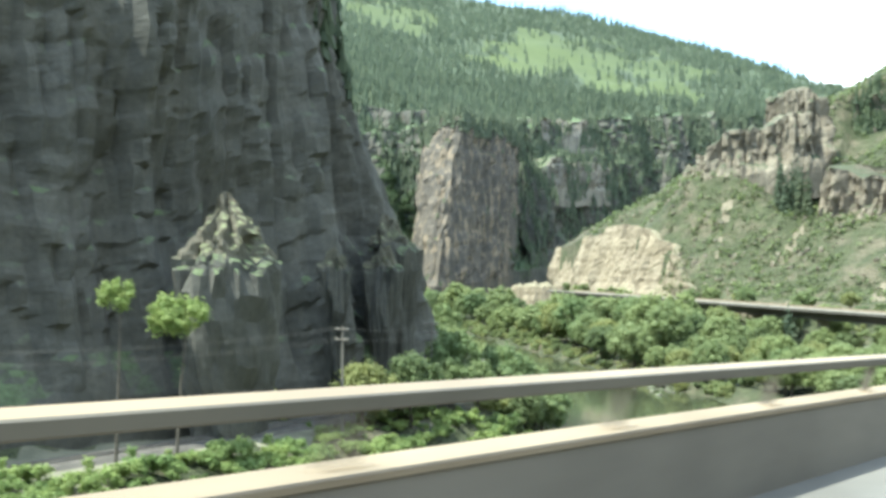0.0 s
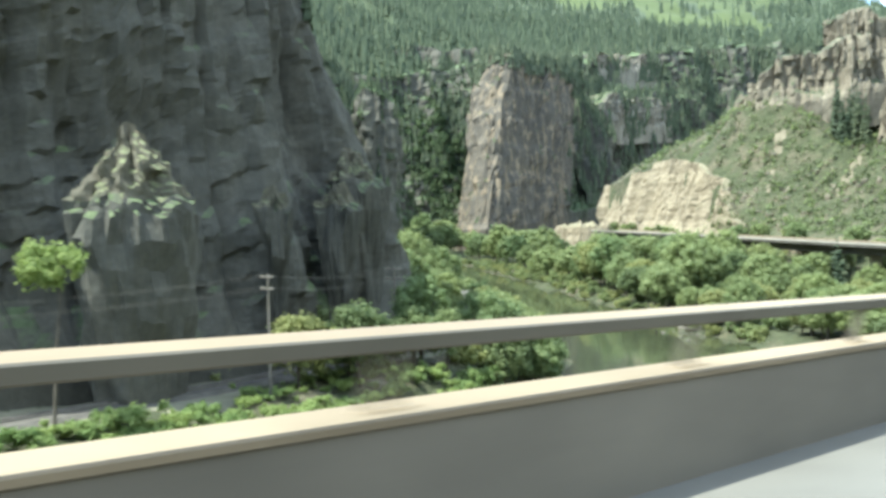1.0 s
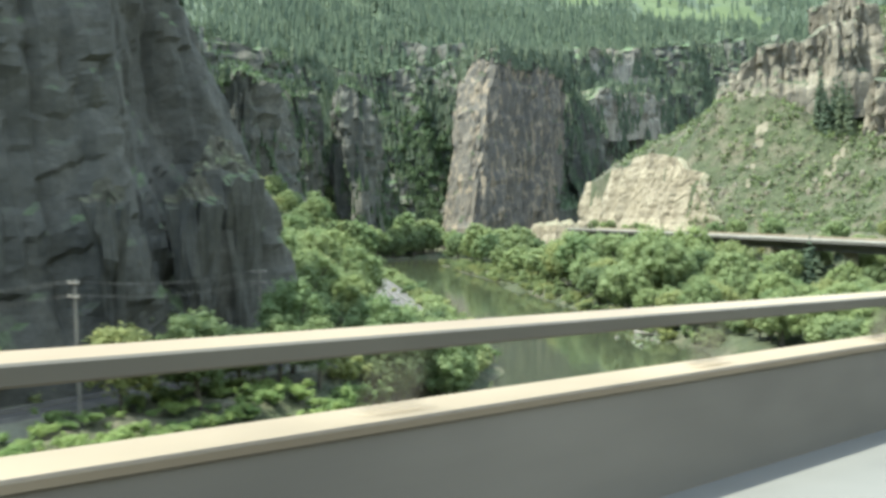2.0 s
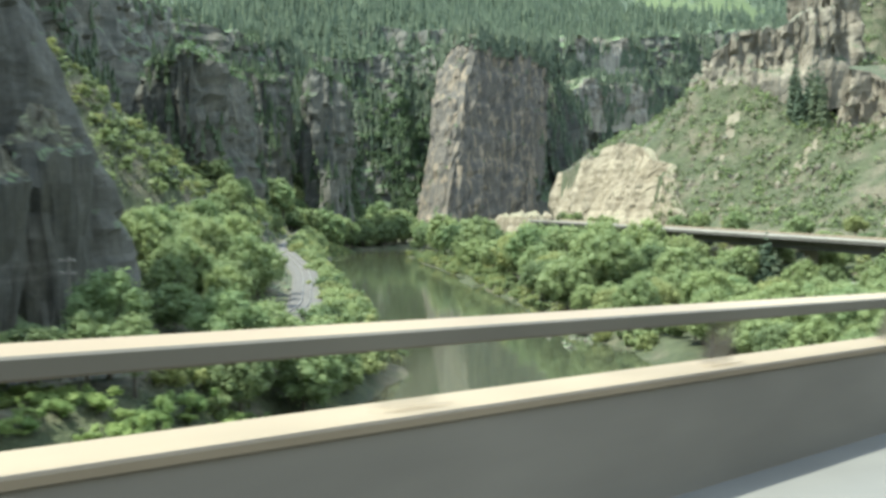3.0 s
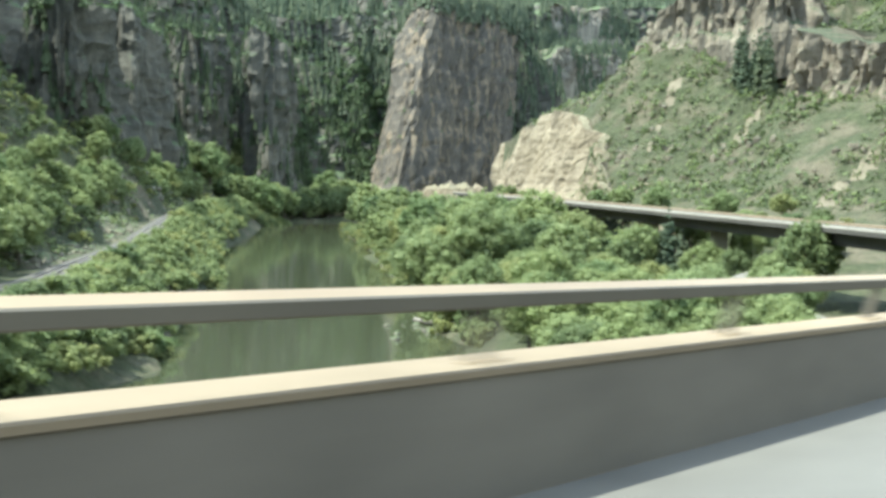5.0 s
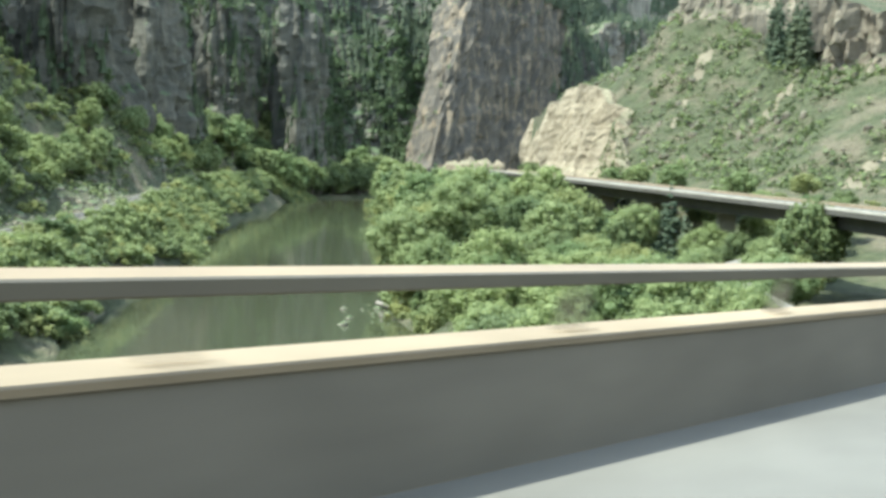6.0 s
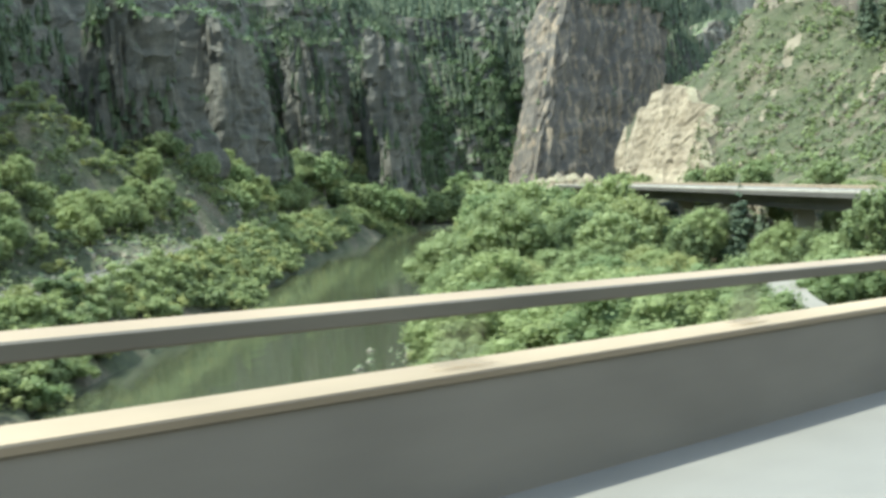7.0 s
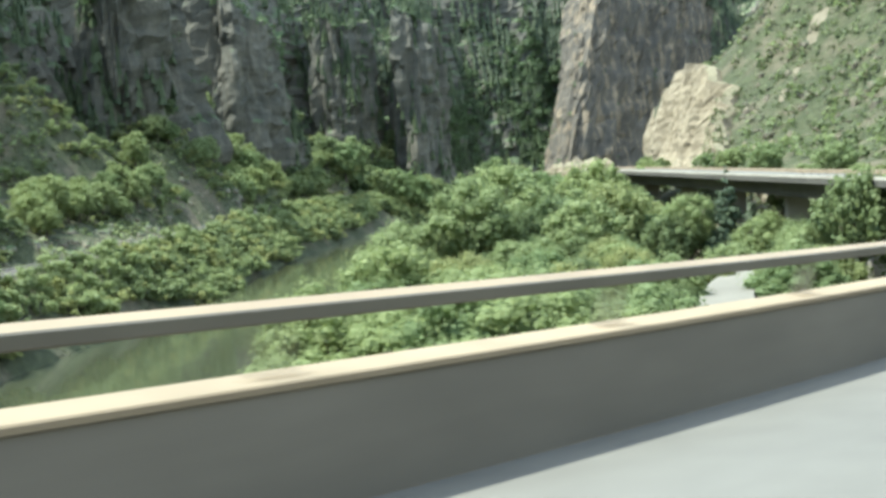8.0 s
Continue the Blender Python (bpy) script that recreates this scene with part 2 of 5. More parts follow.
def side(x, y, line, values=None):
    """Signed distance to a polyline (positive to its right), the place along it and interpolated values."""
    x, y = np.asarray(x, float), np.asarray(y, float)
    best, sign, along, val = np.full(x.shape, 1e9), np.ones(x.shape), np.zeros(x.shape), np.zeros(x.shape)
    firm = np.zeros(x.shape)
    s0 = 0.0
    for i in range(len(line) - 1):
        ax, ay = line[i][:2]
        bx, by = line[i + 1][:2]
        ux, uy = bx - ax, by - ay
        ln = math.hypot(ux, uy)
        t = np.clip(((x - ax) * ux + (y - ay) * uy) / ln ** 2, 0, 1)
        d = np.hypot(x - ax - t * ux, y - ay - t * uy)
        perp = np.abs((x - ax) * uy - (y - ay) * ux) / ln
        k = (d < best - 1e-5) | ((d < best + 1e-5) & (perp > firm))
        firm = np.where(k, perp, firm)
        best = np.where(k, d, best)
        sign = np.where(k, np.sign((x - ax) * uy - (y - ay) * ux + 1e-9), sign)
        along = np.where(k, s0 + t * ln, along)
        if values is not None:
            val = np.where(k, values[i] + t * (values[i + 1] - values[i]), val)
        s0 += ln
    return best * sign, along, val


def sweep(path, profile, closed=True):
    """Vertices and faces of a profile (offset to the left, height) swept along path rows (x, y, z)."""
    p = np.asarray(path)
    tang = np.gradient(p[:, :2], axis=0)
    tang /= np.linalg.norm(tang, axis=1)[:, None]
    left = np.stack([-tang[:, 1], tang[:, 0]], 1)
    m = len(profile)
    verts = [(p[i, 0] + left[i, 0] * a, p[i, 1] + left[i, 1] * a, p[i, 2] + h) for i in range(len(p)) for a, h in profile]
    faces = []
    for i in range(len(p) - 1):
        for j in range(m if closed else m - 1):
            k = (j + 1) % m
            faces.append((i * m + j, i * m + k, (i + 1) * m + k, (i + 1) * m + j))
    if closed:
        faces.append(tuple(range(m)))
        faces.append(tuple(range((len(p) - 1) * m, len(p) * m))[::-1])
    return verts, faces


def box_bm(size, at=(0, 0, 0), bevel=0.0):
    bm = bmesh.new()
    bmesh.ops.create_cube(bm, size=1)
    bmesh.ops.scale(bm, vec=size, verts=bm.verts)
    bmesh.ops.translate(bm, vec=at, verts=bm.verts)
    if bevel:
        bmesh.ops.bevel(bm, geom=bm.edges[:], offset=bevel, segments=2, affect="EDGES")
    return bm


# ============ plan ============
WATER_Z = -31.0
# river centre line, downstream of the road to the bend: x, y, half width
RIVER = catmull([(-130, -10, 22), (-50, 62, 22), (0, 110, 22), (33, 165, 22), (46, 215, 21), (42, 265, 22), (29, 320, 23), (16, 385, 23), (5, 440, 24),
                 (-8, 500, 25), (-28, 600, 24), (-36, 652, 22), (-31, 700, 19), (-6, 730, 17), (45, 772, 16), (110, 842, 16), (200, 930, 16)], 10)
# railway bench on the far bank: x, y, z
TRACK = catmull([(-120, 45, -20), (-75, 92, -20), (-43, 126, -20), (-15, 166, -20), (4, 208, -19.8), (9, 246, -19.6), (4, 282, -19.5), (-7, 340, -19.5), (-21, 398, -19.3),
                 (-38, 470, -19), (-50, 540, -19), (-60, 610, -18.8), (-74, 690, -18.5)], 4)
# foot of the canyon wall: x, y, foot height, top height, lean
WALL = [(-150, 60, -18, 48, 0.14), (-95, 92, -16, 47, 0.14), (-62, 120, -15, 46, 0.14), (-36, 146, -15, 42, 0.16), (-12.5, 178, -16, 42, 0.3), (-2.2, 203, -17, 46, 0.46), (-14, 226, -15, 48, 0.52),
        (-50, 270, -6, 58, 0.5), (-74, 330, 0, 90, 0.35), (-86, 400, -2, 105, 0.3), (-86, 460, -4, 108, 0.3), (-94, 520, -4, 110, 0.3), (-106, 590, -6, 108, 0.3), (-118, 670, -8, 105, 0.3), (-114, 728, -10, 100, 0.3),
        (-86, 752, -12, 94, 0.35), (-66, 790, -12, 92, 0.4), (-52, 818, -12, 90, 0.4), (-14, 836, -12, 92, 0.4), (26, 856, -10, 98, 0.35), (62, 900, -6, 100, 0.3), (110, 980, 0, 112, 0.3),
        (170, 1070, 10, 128, 0.3), (280, 1120, 20, 135, 0.3), (420, 1140, 20, 140, 0.3), (700, 1190, 20, 150, 0.3)]
# talus ridges below the wall: head, toe, cross slope
TALUS = [(-84, 296, 64, -15, 339, -14, 0.95), (-70, 418, 22, -40, 442, -14, 0.9), (-68, 474, 16, -46, 492, -15, 0.9), (-88, 538, 18, -58, 548, -15, 0.8), (-96, 640, 12, -70, 632, -14, 0.8)]
# foot of the sunlit hill behind the far viaduct: x, y, height of the cut face
HILL = [(260, 760), (130, 690), (72, 640), (57, 612), (70, 558), (80, 512), (87, 476), (92, 448), (122, 396), (175, 345), (300, 280), (500, 200), (700, 60)]
HILL_FACE = [0, 2, 6, 7, 17, 25, 11, 2, 0, 0, 0, 0, 0]
# feet of the rock crag and of the rock band on the hill: x, y, height
CRAG_FOOT = [(104, 545, 33), (107.5, 527, 34.5), (109, 517, 35.5), (114, 510, 36), (125, 507, 36.5), (134, 505, 38), (150, 501, 40), (164, 509, 42), (172, 528, 42)]
BAND_FOOT = [(152, 488, 20), (145, 474, 17), (144, 461, 17.5), (149, 453, 15.7), (158, 441, 14.6), (175, 430, 14), (200, 418, 14), (235, 404, 14)]
# bare soil slides on the hill: x, y
SLIDES = [[(136, 462), (126, 450), (117, 436), (112, 424)], [(172, 420), (158, 408), (146, 396), (136, 388)], [(118, 500), (108, 480), (102, 462)]]


SWAY = [-0.002101, 0.040772, -0.226279, 0.312357, 0.048326]


def road_point(t):
    """The road-side face of the river parapet beside the car at time t, on the road."""
    x = np.polyval([-0.03047, 0.1457, 14.79307, 0.07743], t)
    y = np.polyval([0.0053, -0.12209, 21.30183, -0.65837], t)
    z = np.polyval([-0.00499, -1.22314, 1.42409], t) - 1.53
    dx, dy = np.polyval([-0.09141, 0.2914, 14.79307], t), np.polyval([0.0159, -0.24418, 21.30183], t)
    d = (3.4 - 0.06 * t + 0.0216 * t * t + np.polyval(SWAY, t)) / math.hypot(dx, dy)
    return (x - dy * d, y + dx * d, z)


def road_line():
    pts = [road_point(t) for t in np.arange(0, 8.01, 0.1)]
    a, b = np.array(pts[0]), np.array(pts[1])
    back = [tuple(a - (b - a) * k) for k in range(60, 0, -1)]
    p0, p1 = np.array(pts[-1]), np.array((114.2, 317.5, -13.4))
    t0 = (p0 - np.array(pts[-2]))
    t0 = t0 / np.linalg.norm(t0) * 155
    t1 = np.array((-0.3, 0.953, 0.0)) * 155
    ahead = []
    for k in np.linspace(0, 1, 45)[1:]:
        ahead.append(tuple((2 * k ** 3 - 3 * k ** 2 + 1) * p0 + (k ** 3 - 2 * k ** 2 + k) * t0 + (-2 * k ** 3 + 3 * k ** 2) * p1 + (k ** 3 - k ** 2) * t1))
    far = [(102, 357, -13.3), (86, 405, -13.0), (66, 461, -12.6), (45, 518, -12.3)]
    return catmull(back[::4] + pts[::4] + ahead[3::4] + far, 1.0)


ROADLINE = road_line()


def ground_height(x, y):
    x, y = np.asarray(x, float), np.asarray(y, float)
    d, s, hw = side(x, y, RIVER[::3, :2], RIVER[::3, 2])
    hw = hw + 2.6 * fbm(x / 26, y / 26, 0, 3, 71)
    out = np.abs(d) - hw
    channel = WATER_Z + np.clip(out * 0.5, -3, 0)
    # right bank: flood plain
    right = WATER_Z + 0.35 + 2.3 * smooth(0, 6, out) + np.clip(out - 6, 0, 200) * 0.035 + fbm(x / 22, y / 22, 0, 3, 5) * 0.9 * smooth(2, 12, out)
    # left bank: embankment up to the railway, then talus
    td, ts, tz = side(x, y, TRACK[::4, :2], TRACK[::4, 2])
    shelf = 3.2 + 9.0 * (1 - smooth(170, 210, y))
    bench = tz - 0.35 - 0.06 * np.clip(td - 3.2, 0, 9) - np.clip(td - shelf, 0, 100) * 1.0 + np.clip(-td - 7, 0, 400) * 0.42
    left = np.maximum(WATER_Z + 0.3 + np.clip(out, 0, 3) * 0.5, bench) + fbm(x / 9, y / 9, 0, 3, 6) * 0.7 * smooth(4, 9, np.abs(td))
    z = np.where(d > 0, np.where(out < 0, channel, right), np.where(out < 0, np.maximum(channel, bench), left))
    # sunlit hill
    hd, hs, face = side(x, y, HILL, HILL_FACE)
    hd = -hd
    up = np.clip(hd, 0, 400)
    hill = -13.5 + face * smooth(0, 6, up) + 0.8 * (face / 29) ** 2 * np.clip(up - 7, 0, 26) + 0.25 * np.minimum(up, 50) + 0.007 * np.minimum(up, 50) ** 2 + 0.78 * np.clip(up - 54, 0, 400)
    cap = np.where(y > 540, 58 + np.clip(x - 150, -200, 900) * 0.55 + 0.8 * np.clip(x - 182, 0, 300), 400.0)
    cap = np.where(y > 540, cap, 400 - (400 - 58 - np.clip(x - 150, -200, 900) * 0.55 - 0.8 * np.clip(x - 182, 0, 300)) * smooth(515, 540, y))
    hill = np.minimum(hill, np.maximum(cap, 20)) + fbm(x / 24, y / 24, 0, 4, 8) * 2.6 * smooth(3, 25, up)
    for foot in (CRAG_FOOT, BAND_FOOT):
        fd, _, fz = side(x, y, [q[:2] for q in foot], [q[2] for q in foot])
        hill = np.minimum(hill, fz + np.where(fd > 0, 0.6 * np.clip(fd - 10, 0, 400), -1.1 * fd))
    hump = 118 - 0.55 * np.hypot(x - 262, (y - 600) * 0.6) - 220 * (1 - smooth(540, 566, y)) + fbm(x / 18, y / 18, 0, 4, 19) * 3
    hill = np.maximum(hill, hump)
    apron = -14.5 - 6 * smooth(2, 16, -hd) - np.clip(-hd - 16, 0, 100) * 0.25
    z = np.where((d > 0) & (hd > -80), np.maximum(z, np.where(hd > 0, hill, apron)), z)
    z = np.minimum(z, 400)
    # canyon wall and mountain behind it
    wd, ws, top = side(x, y, [w[:2] for w in WALL], [w[3] for w in WALL])
    _, _, set_back = side(x, y, [w[:2] for w in WALL], [w[4] * (w[3] - w[2]) for w in WALL])
    behind = -wd
    ridge = np.interp(x, [-900, 0, 210, 370, 458, 605, 690, 1200], [580, 468, 446, 412, 376, 244, 205, 190]) - np.clip(y - 2150, 0, 2500) * 0.12
    up = np.clip(behind - set_back - 18, 0, 3000)
    mount = top - 3 + (ridge - top) * np.minimum(up / 1000, 1.0) ** 0.95
    mount = mount + fbm(x / 130, y / 130, 0, 4, 9) * 8 * smooth(20, 160, behind)
    z = np.where(behind > set_back + 16, mount, np.where(d < 0, np.minimum(z, 14), z))
    for ax, ay, az_, bx, by, bz, steep in TALUS:
        ln = math.hypot(bx - ax, by - ay)
        t = np.clip(((x - ax) * (bx - ax) + (y - ay) * (by - ay)) / ln ** 2, 0, 1.2)
        off = np.hypot(x - ax - t * (bx - ax), y - ay - t * (by - ay))
        fan = az_ + t * (bz - az_) - off * steep + fbm(x / 8, y / 8, 0, 3, 52) * 1.3
        td2 = side(x, y, TRACK[::4, :2])[0]
        z = np.where((td2 < -5.5) & (behind < set_back + 16), np.maximum(z, fan), z)
    # unseen hillside closing the canyon beyond the road, added to block skylight
    rd, rs, rz = side(x, y, ROADLINE[::12, :2], ROADLINE[::12, 2])
    away = np.clip(rd - 34, 0, 700)
    bank = rz - 1.5 + 0.75 * np.minimum(away, 260) + 0.2 * np.clip(away - 260, 0, 500) + fbm(x / 40, y / 40, 0, 4, 41) * 4 * smooth(4, 40, away)
    z = np.where((rd > 26) & (y < 300), np.maximum(z, bank * (1 - smooth(230, 300, y)) + z * smooth(230, 300, y)), z)
    return z


# ============ ground, river ============
def build_ground():
    cx, cy = 40.0, 150.0
    rings = np.concatenate([[0.5], np.arange(4, 60, 4), np.geomspace(60, 900, 185), np.geomspace(910, 4200, 70)])
    ang = np.concatenate([np.linspace(-50, 55, 440), np.linspace(55, 310, 120)[1:-1]])
    R, A = np.meshgrid(rings, np.radians(ang), indexing="ij")
    x, y = cx + R * np.sin(A), cy + R * np.cos(A)
    z = ground_height(x, y)
    n, m = R.shape
    verts = np.stack([x, y, z], -1).reshape(-1, 3)
    i, j = np.meshgrid(np.arange(n - 1), np.arange(m), indexing="ij")
    k = (j + 1) % m
    faces = np.stack([i * m + j, (i + 1) * m + j, (i + 1) * m + k, i * m + k], -1).reshape(-1, 4)[:, ::-1]
    ob = mesh_object("ground", verts, faces, GROUND, smooth=True)
    ob.data.materials.append(MEADOW)
    ob.data.materials.append(FOREST_FLOOR)
    ob.data.materials.append(GRAVEL)
    ob.data.materials.append(SOIL)
    fx, fy = x[:-1].reshape(-1), y[:-1].reshape(-1)
    mead = meadow(fx, fy) > 0.5
    wd, _, _ = side(fx, fy, [w[:2] for w in WALL])
    td, _, _ = side(fx, fy, TRACK[::4, :2])
    gravel = (fy < 215) & (td > -6) & (td < 8 + 6 * fbm(fx / 7, fy / 7, 0, 3, 81))
    slid = np.zeros(len(fx), bool)
    for k, slide in enumerate(SLIDES):
        sd, _, _ = side(fx, fy, slide)
        slid |= np.abs(sd) < 0.9 + 2.6 * fbm(fx / 7, fy / 7, k, 3, 83)
    kind = np.where(mead, 1, np.where(wd < -4, 2, np.where(gravel, 3, np.where(slid, 4, 0))))
    ob.data.polygons.foreach_set("material_index", kind.tolist())
    tagged(ob, "scrubby canyon floor and mountain slopes of grass and soil", "ground", kind="structure")


def meadow(x, y):
    w = fbm(x / 32, y / 60, 0, 4, 21) * 1.0
    a = ((x - 192) / 125) ** 2 + ((y - 1500) / 230) ** 2
    b = ((x + 60) / 70) ** 2 + ((y - 1640) / 150) ** 2
    return np.where((a + w < 1) | (b + w < 1), 1.0, 0.0)


build_ground()
verts, faces = sweep([(r[0], r[1], WATER_Z) for r in RIVER], [(34, 0), (20, 0), (0, 0), (-20, 0), (-34, 0)], closed=False)
tagged(mesh_object("river", verts, faces, WATER, smooth=True), "calm green-brown river reflecting the canyon walls", "river", kind="structure")


# ============ cliffs ============
FACES = []


def cliff(name, pts, material, label, du=2.2, dv=2.2, lean=0.17, seed=1, amp=1.0, flip=1.0, flute=1.0, block=1.0, swell=1.0, lay_to=None, cap_depth=42, bed=9.0, grain=1.0, round_top=False, knee=999.0, dive=0.0):
    """A cliff face over a foot line (x, y, foot, top, lean): buttresses, cracks and ledges; grain: the size of its features."""
    p = catmull([(*q, lean)[:5] for q in pts], du)
    tang = np.gradient(p[:, :2], axis=0)
    k = np.ones(5) / 5
    tang = np.stack([np.convolve(np.pad(tang[:, c], 2, mode="edge"), k, "valid") for c in (0, 1)], 1)
    tang /= np.linalg.norm(tang, axis=1)[:, None]
    out = np.stack([tang[:, 1], -tang[:, 0]], 1) * flip          # towards the canyon
    wide = max(3, int(46 * grain / du)) | 1
    lay = np.stack([np.convolve(np.pad(out[:, c], wide // 2, mode="edge"), np.ones(wide) / wide, "valid") for c in (0, 1)], 1)
    lay /= np.linalg.norm(lay, axis=1)[:, None]
    if lay_to:
        lay = np.tile(-np.array(lay_to) / math.hypot(*lay_to), (len(p), 1))
    u = np.arange(len(p)) * du
    hmax = (p[:, 3] - p[:, 2]).max()
    rows = int(hmax / dv) + 2
    f = np.linspace(0, 1, rows)
    U, F = np.meshgrid(u, f, indexing="ij")
    top = p[:, 3] + fbm(u / 14, 0, 0, 4, seed + 50) * 5 * amp
    Z = p[:, 2][:, None] - 14 + F * (top - p[:, 2] + 14)[:, None]
    H = np.clip(Z - p[:, 2][:, None], 0, None)
    G = U / grain
    big = fbm(G / 30, 0.25 * Z / grain / 30, 0, 3, seed) * 10.0
    warp = fbm(G / 20, Z / 20, 3, 2, seed + 3) * 3
    crack = 1 - np.abs(vnoise((G + warp) / 7, Z / grain / 45, 0, seed + 7))
    crack2 = 1 - np.abs(vnoise((G + warp) / 2.9, Z / grain / 18, 0, seed + 9))
    towers = fbm(G / 17, 0.15 * Z / 17, 8, 2, seed + 40)
    beds = (Z + warp * 0.6 + 6 * fbm(U / 60, 0, 0, 2, seed + 12)) / bed
    step = np.floor(beds) + smooth(0.62, 1.0, beds - np.floor(beds))
    ledge = (beds - step) * bed * 0.3 * smooth(-0.3, 0.6, fbm(G / 25, Z / 25, 5, 2, seed + 21))
    blocks = vnoise(np.floor((G + warp) / 4.3), np.floor(beds * 2.3), 0, seed + 14)
    D = amp * (swell * big - flute * (3.4 * crack ** 3 + 1.1 * crack2 ** 3) + ledge + 0.9 * block * blocks + 3.2 * np.sign(towers) * np.abs(towers) ** 0.5 + fbm(U / 3, Z / 3, 0, 3, seed + 17) * 0.7)
    D = D * smooth(-2, 6, H)
    back_ = p[:, 4][:, None] * np.where(H < knee, H, knee + (H - knee) * 0.3)
    X = p[:, 0][:, None] + out[:, 0][:, None] * D - lay[:, 0][:, None] * back_
    Y = p[:, 1][:, None] + out[:, 1][:, None] * D - lay[:, 1][:, None] * back_
    if round_top:
        # the top closes over to the chord between the ends
        w = np.linspace(0, 1, len(p))[:, None]
        ex, ey = X[:1, rows - 1:rows] * (1 - w) + X[-1:, rows - 1:rows] * w, Y[:1, rows - 1:rows] * (1 - w) + Y[-1:, rows - 1:rows] * w
        tx, ty, tz = X[:, rows - 1:rows].copy(), Y[:, rows - 1:rows].copy(), Z[:, rows - 1:rows].copy()
        for f_, rise in ((0.12, 0.5), (0.35, 1.6), (0.65, 3.0), (1.0, 4.5)):
            wob = fbm(u / 4, f_ * 5, 0, 3, seed + 30)[:, None]
            X = np.hstack([X, tx + (ex - tx) * f_])
            Y = np.hstack([Y, ty + (ey - ty) * f_])
            Z = np.hstack([Z, tz + rise * grain + wob * 1.2])
    for back, drop in () if round_top else ((0.5, 0.4 - dive * 0.3), (1.0, -1.0 - dive)):
        X = np.hstack([X, X[:, rows - 1:rows] - lay[:, :1] * cap_depth * back])
        Y = np.hstack([Y, Y[:, rows - 1:rows] - lay[:, 1:] * cap_depth * back])
        Z = np.hstack([Z, Z[:, rows - 1:rows] + drop + 0.9 * fbm(u / 4, back, 0, 2, seed + 30)[:, None]])
    n, m = X.shape
    i, j = np.meshgrid(np.arange(n - 1), np.arange(m - 1), indexing="ij")
    q = np.stack([i * m + j, (i + 1) * m + j, (i + 1) * m + j + 1, i * m + j + 1], -1).reshape(-1, 4)
    if flip < 0:
        q = q[:, ::-1]
    ob = mesh_object(name, np.stack([X, Y, Z], -1).reshape(-1, 3), q, material)
    tagged(ob, label, "cliff", kind="structure")
    FACES.append((name, X, Y, Z))
    return X, Y, Z, D, out


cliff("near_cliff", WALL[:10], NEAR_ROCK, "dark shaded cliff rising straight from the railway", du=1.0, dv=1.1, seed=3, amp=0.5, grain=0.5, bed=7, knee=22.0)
CANYON = cliff("canyon_cliff", WALL[8:], ROCK, "tall dark canyon wall of fluted rock with ledges", du=2.0, dv=2.0, seed=23, block=1.7)
buttress = "rock buttress of the canyon wall with a sunlit cap"
cliff("rock_buttress", [(-96, 492, -6, 42), (-90, 468, -6, 45), (-77, 456, -6, 45), (-63, 459, -6, 44), (-57, 474, -6, 40), (-62, 502, -6, 36)], ROCK, buttress, du=1.5, dv=1.5, lean=0.1, seed=131, amp=0.75, cap_depth=22, bed=8, grain=0.6, round_top=True)
cliff("rock_buttress", [(-108, 590, -8, 58), (-104, 566, -8, 60), (-92, 556, -8, 60), (-78, 562, -8, 56), (-74, 584, -8, 50), (-82, 612, -8, 46)], ROCK, buttress, du=1.6, dv=1.6, lean=0.1, seed=137, amp=0.75, cap_depth=22, bed=8, grain=0.6, round_top=True)
cliff("rock_buttress", [(-126, 740, -21, 62), (-120, 706, -21, 64), (-106, 688, -21, 64), (-90, 690, -21, 63), (-82, 706, -21, 60), (-84, 735, -21, 58)], ROCK, buttress, du=1.8, dv=1.8, lean=0.1, seed=141, amp=0.75, cap_depth=24, bed=9, grain=0.7, round_top=True)
cliff("rock_buttress", [(-82, 742, -21, 62), (-78, 714, -21, 65), (-68, 699, -21, 65), (-57, 702, -21, 63), (-52, 718, -21, 58), (-54, 745, -21, 54)], ROCK, buttress, du=1.8, dv=1.8, lean=0.1, seed=147, amp=0.75, cap_depth=20, bed=9, grain=0.6, round_top=True)
pillar = [(-27, 815, -16, 84), (-21.5, 792, -16, 90), (-17, 772, -16, 96), (-5, 761, -16, 97), (5, 775, -16, 97), (22, 815, -14, 95), (36, 846, -12, 95), (45, 864, -10, 93), (52, 888, -8, 84)]
cliff("rock_pillar", pillar, PILLAR_ROCK, "tall canyon pillar with a sunlit tan edge and a shaded face", du=1.8, dv=1.8, lean=0.58, lay_to=(0.2, 0.98), seed=151, amp=0.55, flute=1.5, block=1.6, swell=0.5, cap_depth=30, bed=20, grain=0.5, round_top=True)
pale = "pale limestone outcrop band among the conifers"
for seed, line in ((161, [(72, 1000, 100, 114), (78, 986, 100, 117), (95, 1008, 102, 118), (112, 1026, 104, 118), (126, 1042, 105, 117), (136, 1058, 106, 112)]),
                   (163, [(78, 939, 56, 72), (89, 951, 56, 79), (101, 965, 56, 80), (116, 984, 58, 81), (128, 1003, 58, 80), (141, 1026, 60, 74)])):
    cliff("outcrop", line, PALE_ROCK, pale, du=1.1, dv=1.2, lean=0.03, seed=seed, amp=0.55, flute=1.8, block=2.4, swell=0.5, cap_depth=16, bed=9, grain=0.4)
